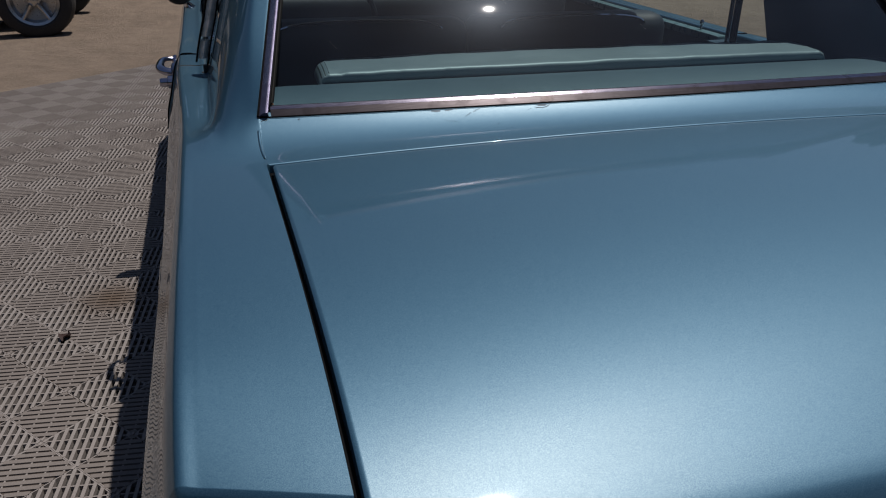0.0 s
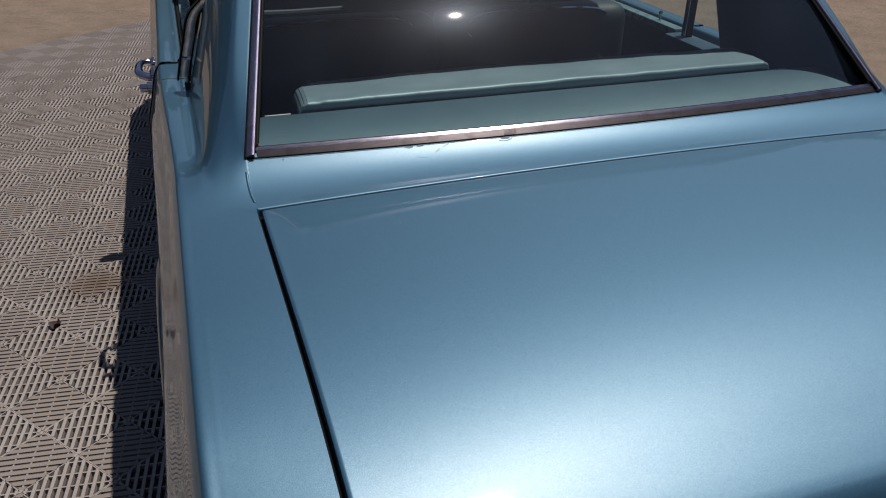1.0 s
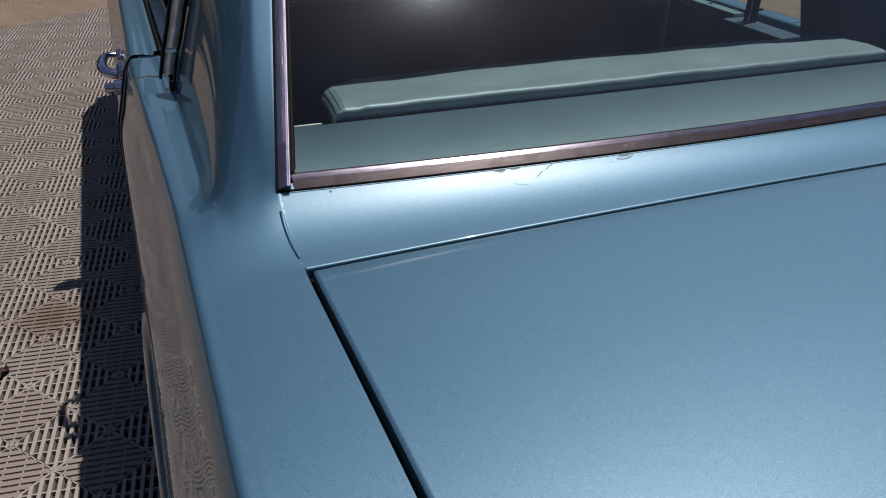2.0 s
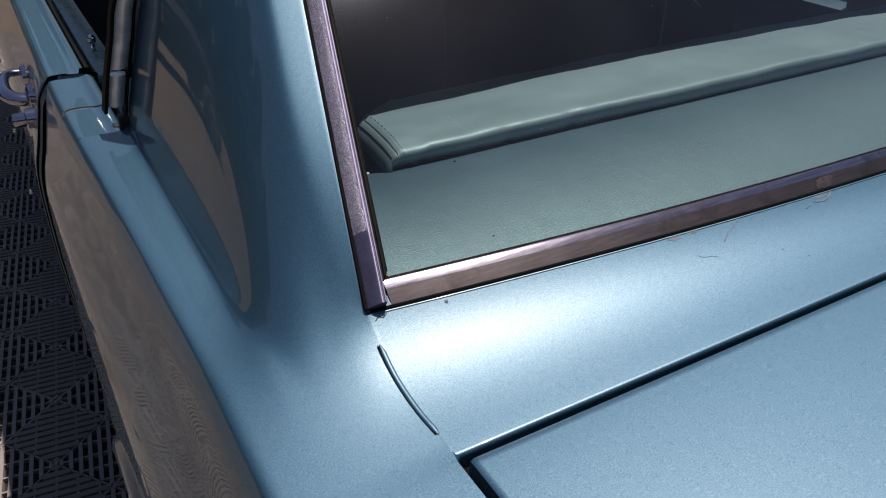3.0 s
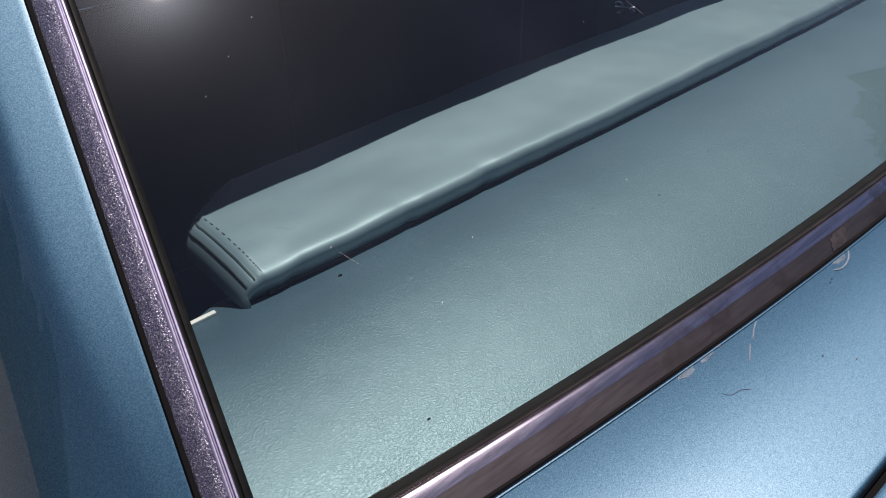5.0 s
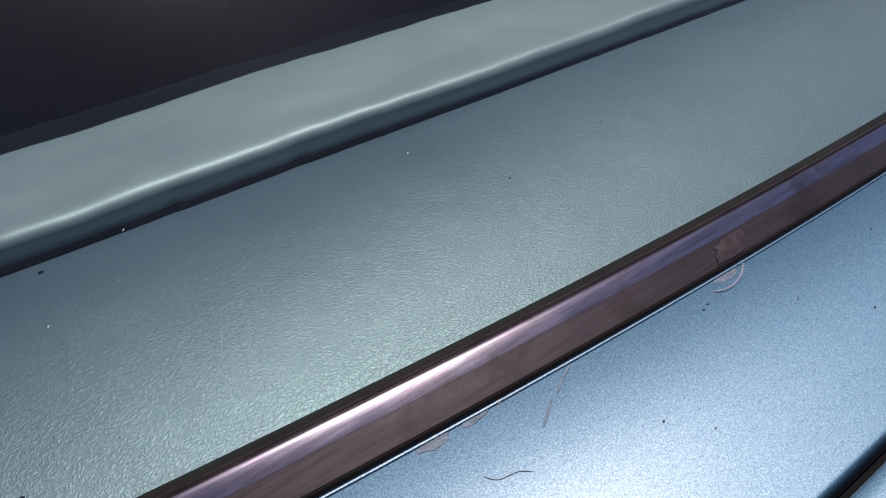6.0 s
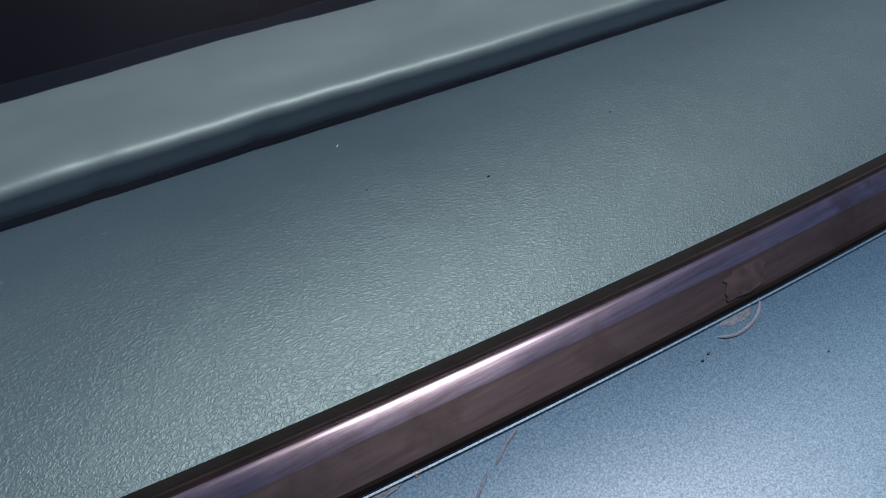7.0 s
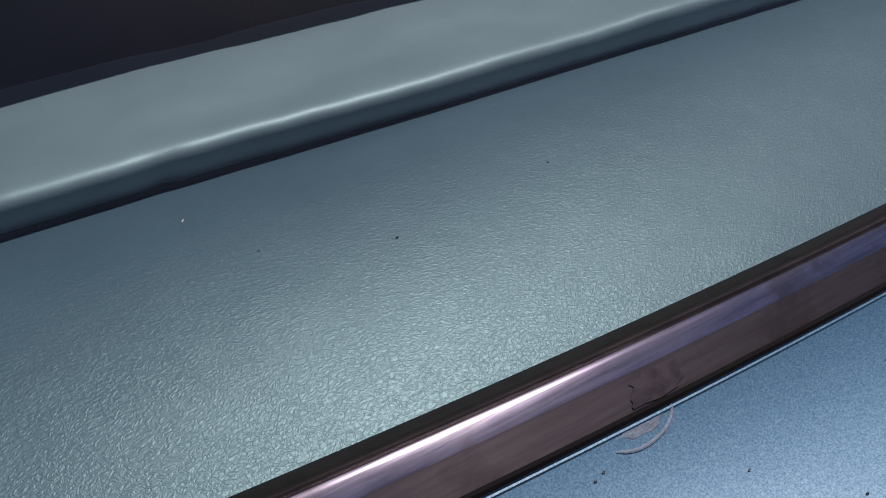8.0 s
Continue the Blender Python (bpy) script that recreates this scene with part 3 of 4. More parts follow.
def tulip_panel(car):
    """The panel between the boot lid and the rear window."""
    rows = []
    n = 61
    xs = [-0.670 + 1.34 * i / (n - 1) for i in range(n)]
    edge = ((-0.0018, -0.016), (-0.0016, -0.0032), (-0.0012, -0.0016), (-0.0005, -0.0006), (0.0005, -0.0001), (0.0018, 0.0))
    for t in list(range(-6, 0)) + list(np.linspace(0.06, 1.06, 22)):
        row = []
        for x in xs:
            yt, zt = trim_yz(x)
            y0, z0 = gap_y(x) + 0.0045, deck_z(x, 0) - 0.0005
            u = max(0, t)
            y = y0 + (yt - y0) * u
            z = z0 + (zt - z0) * (0.2 * u + 0.8 * u ** 2.85)
            if t < 0:
                y, z = y + edge[t][0], z + edge[t][1]
            row.append((x, y, z))
        rows.append(row)
    return part("tulip_panel", grid(rows), PAINT, car, thick=0.003, angle=62)


def weld_seams(car):
    for side in (-1, 1):
        pts = spline([(side * x, y, tulip_edge(y) + 0.0003) for x, y in ((0.6725, 0.127), (0.6735, 0.100), (0.6725, 0.070), (0.670, 0.046))], 14)
        part("weld_seam", tube([tuple(p) for p in pts], [0.0010] + [0.0022] * 12 + [0.0010], sides=10, flat=0.75), PAINT, car)
        groove = [tuple(p + np.array([side * 0.0019, 0, 0.0001])) for p in pts]
        part("seam_groove", tube(groove, 0.00045, sides=6), BLACK, car)


PROFILE = ((0, -0.004), (0.0004, 0.0005), (0.0044, 0.0046), (0.0086, 0.0084), (0.0094, 0.0092), (0.0102, 0.0099), (0.0124, 0.0115), (0.0144, 0.0128), (0.0156, 0.0133), (0.0165, 0.0132),
           (0.0172, 0.0122), (0.0180, 0.0120), (0.0188, 0.0130), (0.0200, 0.0128), (0.0208, 0.0115), (0.0213, 0.008))


def rear_window(car):
    pane_at = 0.033
    n, m = 41, 25
    rows = []
    for j in range(m):
        t = j / (m - 1)
        row = []
        for i in range(n):
            x = (-1 + 2 * i / (n - 1)) * (0.660 - 0.075 * t)
            yt, zt = trim_yz(x)
            y = yt + pane_at + t * (0.346 - 0.10 * x * x)
            z = zt + 0.001 + t * 0.262 + 0.016 * math.sin(math.pi * t) - t * 0.035 * x * x
            row.append((x, y, z))
        rows.append(row)
    pane = part("rear_window", grid(rows), GLASS, car, "large curved rear window pane with a dusty film")
    pane.visible_shadow = False
    def on_glass(x, t):
        yt, zt = trim_yz(x)
        return Vector((x, yt + pane_at + t * (0.346 - 0.10 * x * x) - 0.0006, zt + 0.0014 + t * 0.262 + 0.016 * math.sin(math.pi * t) - t * 0.035 * x * x))

    rng = random.Random(8)
    for k in range(26):
        x, t = rng.uniform(-0.6, 0.1), rng.uniform(0.12, 0.8)
        long = k % 6 == 0
        dx, dt = (rng.uniform(0.006, 0.012), -rng.uniform(0.02, 0.035)) if long else (0.0008, 0.0016)
        part("glass_scratch" if long else "dust_speck", tube([on_glass(x, t), on_glass(x + dx, t + dt)], 0.00008 if long else 0.00022, sides=5), SPECK, pane)
    # lower trim, butted between the side pieces
    rows = []
    for i in range(81):
        row = []
        for a, h in PROFILE:
            x = (-1 + 2 * i / 80) * 0.6512
            yt, zt = trim_yz(x)
            row.append((x, yt + a, zt + h))
        rows.append(row)
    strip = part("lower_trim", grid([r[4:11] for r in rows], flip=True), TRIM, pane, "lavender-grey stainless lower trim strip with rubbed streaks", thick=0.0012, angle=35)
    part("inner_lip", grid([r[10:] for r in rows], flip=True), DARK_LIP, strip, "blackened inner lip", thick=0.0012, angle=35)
    part("lower_face", grid([r[:5] for r in rows], flip=True), TRIM_DULL, strip, "dull brown lower face", thick=0.0012, angle=35)
    rows = []
    for i in range(81):
        x = -0.640 + 1.280 * i / 80
        yt, zt = trim_yz(x)
        rows.append([(x, yt + a, zt + h) for a, h in ((0.0212, 0.003), (0.0218, 0.0098), (0.0238, 0.0092), (0.0247, 0.0052), (0.0262, 0.0064), (0.0275, 0.0058), (0.0345, 0.0014), (0.0362, -0.0006), (0.0366, -0.006))])
    part("gasket", grid(rows, flip=True), RUBBER, pane, "black rubber window gasket", thick=0.001, angle=45)
    for side in (-1, 1):
        rows, rub = [], []
        d = Vector((0.30, 1.25, 1)).normalized()
        normal = Vector((-0.10, -0.62, 0.78)).normalized()
        across = (d.cross(normal)).normalized()
        if across.x < 0:
            across = -across
        ys = [0.1516, 0.1520, 0.1535, 0.156] + list(np.linspace(0.16, 0.52, 30))
        for y in ys:
            end = normal * (0.018 if y < 0.1518 else 0.0)
            x, z = frame_edge(y)
            o = Vector((x + 0.001, y, z - 0.0005))
            far = max(0.0, 1 - (y - 0.15) / 0.2)
            put = [o + across * (a * 0.74) + normal * (h * 0.70) - end + Vector((0, a * 0.10 * far, 0)) for a, h in PROFILE]
            rows.append([(-side * p.x, p.y, p.z) for p in put])
            put = [o + across * (a * 0.80) + normal * (h * 0.6) + d * (a * 1.05 * far) for a, h in ((0.0186, 0.001), (0.0193, 0.0068), (0.0205, 0.0070), (0.0215, 0.0052), (0.0222, 0.0064), (0.0240, 0.0062), (0.0262, 0.0036), (0.0268, 0.0))]
            rub.append([(-side * p.x, p.y, p.z) for p in put])
        k = 7
        part("side_trim_foot", grid(rows[:k + 1], flip=side > 0), TRIM_SIDE, pane, thick=0.0012, angle=35)
        band = part("side_trim", grid([q[:8] for q in rows[k:]], flip=side > 0), PITTED, pane, "pitted stainless side trim with a grainy purple sheen", thick=0.0012, angle=35)
        part("inner_flange", grid([q[7:] for q in rows[k:]], flip=side > 0), TRIM_SIDE, band, "smooth purple-grey inner flange", thick=0.0012, angle=35)
        part("side_gasket", grid(rub, flip=side > 0), RUBBER, pane, thick=0.001, angle=45)
        # dark edging outside the trim and rust in the corner
        path = [(-side * (frame_edge(y)[0] + 0.0002), y, frame_edge(y)[1] - 0.0002) for y in ys]
        part("edge_seal", tube(path, 0.0017, sides=6), BLACK, pane)
        part("corner_rust", tube([(side * 0.6475, 0.166, 1.0085), (side * 0.6465, 0.172, 1.0105)], [0.0022, 0.0012], sides=8, flat=0.5), RUST, pane)
    path = [(x, trim_yz(x)[0] - 0.0008, trim_yz(x)[1] - 0.0002) for x in np.linspace(-0.672, 0.672, 61)]
    part("lower_seal", tube(path, 0.0015, sides=6), BLACK, pane)
    path = [(x, trim_yz(x)[0] - 0.0026, trim_yz(x)[1] - 0.0020) for x in np.linspace(-0.668, 0.668, 61)]
    part("panel_lip", tube(path, 0.0009, sides=8), PAINT, pane)
    rows = []
    for i in range(41):
        x = -0.56 + 1.12 * i / 40
        rows.append([(x, 0.471 + a - 0.05 * x * x, roof_z(0.471) - 0.018 + h - 0.06 * x * x) for a, h in ((0.0, 0.0), (0.004, 0.012), (0.02, 0.016), (0.03, 0.012))])
    part("upper_trim", grid(rows), TRIM, pane, thick=0.001)
    return pane


def roof_z(y):
    """Height of the roof along its middle; it falls away towards the rear window."""
    return 1.284 + 0.070 * (1 - math.exp(-max(0.0, y - 0.470) / 0.22)) - 0.05 * step(1.4, 1.8, y)


def roof(car):
    rows = []
    for y in [0.472, 0.477, 0.500] + list(np.linspace(0.53, 1.75, 21)):
        rows.append([(0.60 * u, y - 0.05 * (0.6 * u) ** 2 * (1 - step(0.50, 0.85, y)), roof_z(y) - 0.032 * u * u - (0.012 if y < 0.473 else 0)) for u in np.linspace(-1, 1, 31)])
    top = part("roof", grid(rows), PAINT, car, thick=0.02)
    for side in (-1, 1):
        path = [(-side * -0.605, y, roof_z(y) - 0.045) for y in np.linspace(0.50, 1.76, 14)]
        part("roof_rail", tube(path, [0.012, 0.024] + [0.03] * 12, sides=10), PAINT, top)
        path = spline([(side * 0.625, 1.74, 1.30), (side * 0.67, 1.98, 1.13), (side * 0.715, 2.22, 0.94)], 10)
        part("windscreen_pillar", tube([tuple(p) for p in path], 0.028, sides=10), PAINT, top)
    rows = []
    for y in np.linspace(0.52, 1.74, 14):
        rows.append([(0.58 * u, y, roof_z(y) - 0.045 - 0.028 * u * u) for u in np.linspace(-1, 1, 11)])
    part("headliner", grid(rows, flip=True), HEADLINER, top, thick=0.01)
    rows = []
    for t in np.linspace(0, 1, 8):
        rows.append([((0.60 + 0.09 * t) * u, 1.75 + 0.45 * t + 0.06 * (1 - u * u), 1.315 - 0.36 * t) for u in np.linspace(-1, 1, 17)])
    screen = part("windscreen", grid(rows), SIDE_GLASS, car)
    screen.visible_shadow = False
    return top


def door(car, side):
    d = new("door")
    d.parent = car
    rows = []
    ys = [0.972, 0.976] + list(np.linspace(0.99, 2.08, 24))
    for y in ys:
        top = [(-0.748, 0.905), (-0.750, 0.934), (-0.757, 0.9415), (-0.772, 0.9405)]
        p = spline(top + side_profile(y), 70)
        in_ = 0.012 if y < 0.974 else 0.0
        proud = lambda z: 0.0065 * step(0.940, 0.905, z) * (1 - step(0.99, 1.12, y))
        rows.append([(-side * ((x - proud(z)) * (1 - in_ * 0.4)), y + 0.008 * step(0.938, 0.905, z) * (1 - step(0.968, 1.06, y)), z - in_) for x, z in p])
    part("door_skin", grid(rows, flip=side < 0), PAINT, d, thick=0.004, angle=60)
    # rear edge face of the door, coloured black for the shadow on it
    edge = [q for q in rows[1] if 0.30 < q[2] < 0.945]
    part("door_edge", grid([[(x - side * 0.0005, y - 0.0022, z) for x, y, z in edge], [(x - side * 0.016, y - 0.0020, z) for x, y, z in edge]]), RUBBER, d, "shut edge coloured black as in its shadow", thick=0.001)
    # inner panel, window slot rubber and sill rail
    rows = [[(side * (0.735 - 0.01 * math.sin(3 * t)), y, 0.93 - 0.55 * t) for t in np.linspace(0, 1, 8)] for y in np.linspace(0.97, 2.06, 8)]
    part("inner_panel", grid(rows, flip=side < 0), CABIN, d, thick=0.02)
    part("window_seal", box(*sorted((side * 0.738, side * 0.7475)), 0.97, 2.06, 0.905, 0.934, 0.003), RUBBER, d)
    part("sill_rail", box(*sorted((side * 0.700, side * 0.738)), 0.965, 2.06, 0.915, 0.938, 0.008), SILL, d)
    part("lock_knob", lathe([(0.936, 0.0), (0.936, 0.0035), (0.952, 0.0032), (0.955, 0.006), (0.962, 0.0065), (0.966, 0.004), (0.967, 0)], "z", (side * 0.722, 1.085, 0), 16), CHROME, d)
    # chrome lip along the shut line
    pts = spline([(side * 0.752, 0.9755, 0.9415), (side * 0.772, 0.9755, 0.9412), (side * 0.795, 0.9755, 0.9405), (side * 0.804, 0.9755, 0.934)], 12)
    part("edge_lip", tube([tuple(p) for p in pts], 0.0011, sides=8), CHROME, d)
    # pull handle with its push button
    h = new("door_handle")
    h.parent = d
    loop = spline([(side * 0.822, 1.195, 0.884), (side * 0.838, 1.197, 0.889), (side * 0.854, 1.191, 0.890), (side * 0.863, 1.173, 0.888), (side * 0.866, 1.138, 0.884),
                   (side * 0.862, 1.109, 0.880), (side * 0.848, 1.095, 0.876), (side * 0.824, 1.092, 0.873)], 30)
    part("grip", tube([tuple(p) for p in loop], [0.0075 + 0.0055 * step(6, 24, k) for k in range(30)], sides=16, flat=0.8), GREY_CHROME, h, "chrome pull grip")
    for y in (1.199, 1.092):
        part("escutcheon", lathe([(-0.004, 0.0), (-0.004, 0.020), (0.004, 0.018), (0.008, 0.012), (0.009, 0)] if side > 0 else [(0.004, 0.0), (0.004, 0.020), (-0.004, 0.018), (-0.008, 0.012), (-0.009, 0)],
                                 "x", (side * 0.829, y, 0.880), 20), GREY_CHROME, h)
    part("push_button", lathe([(side * 0.82, 0.011), (side * 0.862, 0.011), (side * 0.866, 0.009), (side * 0.866, 0.0)], "x", (0, 1.050, 0.858), 20), GREY_CHROME, h)
    part("button_housing", lathe([(side * 0.82, 0.017), (side * 0.846, 0.016), (side * 0.848, 0.012)], "x", (0, 1.050, 0.858), 20), GREY_CHROME, h)
    if side < 0:
        m = new("door_mirror")
        m.parent = d
        part("stem", tube([(-0.785, 1.83, 0.935), (-0.80, 1.83, 0.955), (-0.812, 1.825, 0.985)], [0.018, 0.010, 0.012], sides=12), CHROME, m)
        part("mirror_head", lathe([(1.745, 0.0), (1.747, 0.048), (1.752, 0.052), (1.775, 0.050), (1.795, 0.036), (1.805, 0.012), (1.806, 0)], "y", (-0.818, 0.04, 1.006), 28), FRAME_BLACK, m, "dark round mirror head")
    return d


def pillar_channel(car, side):
    """Chrome weatherstrip channel up the front edge of the roof pillar."""
    ch = new("pillar_channel")
    ch.parent = car
    path = spline([(0.7395, 0.700, 0.968), (0.7295, 0.700, 1.010), (0.7155, 0.697, 1.06), (0.697, 0.692, 1.118), (0.650, 0.655, 1.172), (0.600, 0.60, 1.24)], 30)

    def bar(a0, a1, b0, b1, lo, hi, c=0.0015, bulge=0.0):
        """A bar along the pillar between two widths (outboard) and two depths (forward), with chamfered corners."""
        round_back = [(a0 + c + (a1 - a0 - 2 * c) * u, b0 - bulge * math.sin(math.pi * u)) for u in np.linspace(0, 1, 9 if bulge else 2)]
        ring = (*round_back, (a1, b0 + c), (a1, b1 - c), (a1 - c, b1), (a0 + c, b1), (a0, b1 - c), (a0, b0 + c), (a0 + c, b0))
        bm = grid([[(side * (p[0] + a), p[1] + b, p[2]) for a, b in ring] for p in path[lo:hi]], flip=side < 0)
        bmesh.ops.remove_doubles(bm, verts=bm.verts, dist=0.00005)
        bmesh.ops.holes_fill(bm, edges=bm.edges)
        bmesh.ops.recalc_face_normals(bm, faces=bm.faces)
        return bm

    part("upper_strip", bar(0.0032, 0.0235, -0.004, 0.012, 8, 30, bulge=0.0055), CHROME_WORN, ch, "worn chrome weatherstrip channel")
    part("lower_strip", bar(0.0040, 0.0228, -0.0032, 0.011, 2, 8, bulge=0.0050), CHROME_WORN, ch)
    part("inner_seal", bar(0.0, 0.0032, -0.0065, 0.016, 0, 30), RUBBER, ch)
    part("outer_seal", bar(0.0235, 0.0275, -0.0065, 0.016, 1, 30), RUBBER, ch)
    part("foot_clip", box(*sorted((side * 0.737, side * 0.751)), 0.698, 0.710, 0.944, 0.968, 0.003), FRAME_BLACK, ch)
    part("foot_bracket", box(*sorted((side * 0.748, side * 0.756)), 0.722, 0.736, 0.938, 0.9475, 0.003), FRAME_BLACK, ch)
    return ch


def shelf_z(y):
    """Height of the parcel shelf, slightly domed from front to back."""
    return 1.0055 - (1.25 if y < 0.272 else 2.1) * (y - 0.272) ** 2


def seat_roll(car):
    """Padded roll along the top of the rear seat, with stitched end pieces."""
    prof = [(0.396, 0.976), (0.384, 0.9810), (0.375, 0.9845), (0.3690, 0.9890), (0.3645, 0.9940), (0.3615, 0.9995), (0.3600, 1.0042), (0.3612, 1.0068), (0.3650, 1.0082), (0.376, 1.0090), (0.395, 1.0103), (0.425, 1.0118),
            (0.455, 1.0116), (0.485, 1.0085), (0.500, 1.000), (0.508, 0.980), (0.512, 0.90), (0.52, 0.72)]
    c = spline(prof, 60)

    def seam(y):
        """Where the end piece is sewn on."""
        return 0.5275 - 0.002 * step(0.362, 0.432, y) - 0.055 * step(0.44, 0.50, y)

    us = [-1 + 2 * i / 110 for i in range(111)]
    ends = [0.15, 0.3, 0.42, 0.5, 0.58, 0.7, 0.8, 0.88, 0.95, 1.0]
    stations = [(-1, e) for e in ends[::-1]] + [(u, 0.0) for u in us] + [(1, e) for e in ends]
    rows = []
    for u, e in stations:
        row = []
        for y, z in c:
            x = u * seam(y) + math.copysign(0.019 * e, u) * (1 if e else 0)
            front = step(0.385, 0.362, y)
            top = step(0.998, 1.008, z) if y < 0.50 else 0.0
            mid = 1 - min(1.0, abs(u)) ** 2
            pucker = 0.0007 * noise.noise(Vector((x * 34, y * 46, 9)))
            wave = 0.0035 * noise.noise(Vector((x * 5, y * 8, 1))) * front + 0.0010 * noise.noise(Vector((x * 42, 7, 1))) * front
            dent = math.exp(-((x + 0.505) / 0.0035) ** 2) + 0.5 * math.exp(-((x + 0.405) / 0.005) ** 2) + 0.4 * math.exp(-((x + 0.318) / 0.006) ** 2)
            low = 0.0016 * step(-0.501, -0.507, x) if x > -0.56 else 0.0016
            y2 = y + wave - 0.008 * mid * front + 0.0048 * dent * front
            z2 = z + (0.004 * mid + pucker + 0.0025 * noise.noise(Vector((x * 9, y * 14, 4))) - low * front - 0.0028 * dent * front) * top
            if e:
                fold = 0.0010 * math.sin(e * 13.0) * (1 - e)
                z2 = z2 - max(0.0, z2 - 0.9885) * (1 - math.sqrt(1 - e ** 2.2)) + fold * top
                y2 = y2 + (0.380 - y2) * 0.14 * e * e * front
            row.append((x, y2, z2))
        rows.append(row)
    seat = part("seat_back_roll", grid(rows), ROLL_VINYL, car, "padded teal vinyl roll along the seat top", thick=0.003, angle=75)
    # dark cord added along the roll's foot, coloured as the undercut's shade
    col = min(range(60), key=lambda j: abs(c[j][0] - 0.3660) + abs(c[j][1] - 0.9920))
    foot_shade_cord = [rows[k][col] for k in range(len(ends), len(ends) + len(us), 2)]
    part("foot_shade_cord", tube([(p[0], p[1] - 0.0022, p[2] - 0.0020) for p in foot_shade_cord], 0.0036, sides=8), FOOT_SHADE, seat, "dark cord added as the shade along the foot of the roll")
    upper = [j for j in range(60) if 0.3600 <= c[j][0] < 0.452 and c[j][1] > 1.0045]
    for side in (-1, 1):
        def along(e):
            """The line over the top of the roll at one station of its end."""
            k = len(ends) - 1 - ends.index(e) if side < 0 else len(ends) + len(us) + ends.index(e)
            return [tuple(p) for p in spline([rows[k][j] for j in upper], 40)]

        fine = [Vector(p) for p in along(0.15)]
        part("end_piping", tube([(x + side * 0.0012, y, z + 0.0027) for x, y, z in along(0.42)], 0.0011, sides=8), PIPING, seat)
        part("end_piping", tube([(x + side * 0.0020, y, z + 0.0023) for x, y, z in along(0.7)], 0.0010, sides=8), PIPING, seat)
        bm = bmesh.new()
        for k in range(2, 38, 2):
            a, b = fine[k], fine[k + 1]
            tube([a + Vector((0, 0, 0.0030)), a + (b - a) * 0.8 + Vector((0, 0, 0.0030))], 0.0007, bm, sides=6)
        part("stitching", bm, PIPING, seat, "dark thread stitches")
        part("shelf_clip", box(*sorted((side * 0.562, side * 0.612)), 0.374, 0.378, shelf_z(0.376), shelf_z(0.376) + 0.003, 0.001), SPECK, car)


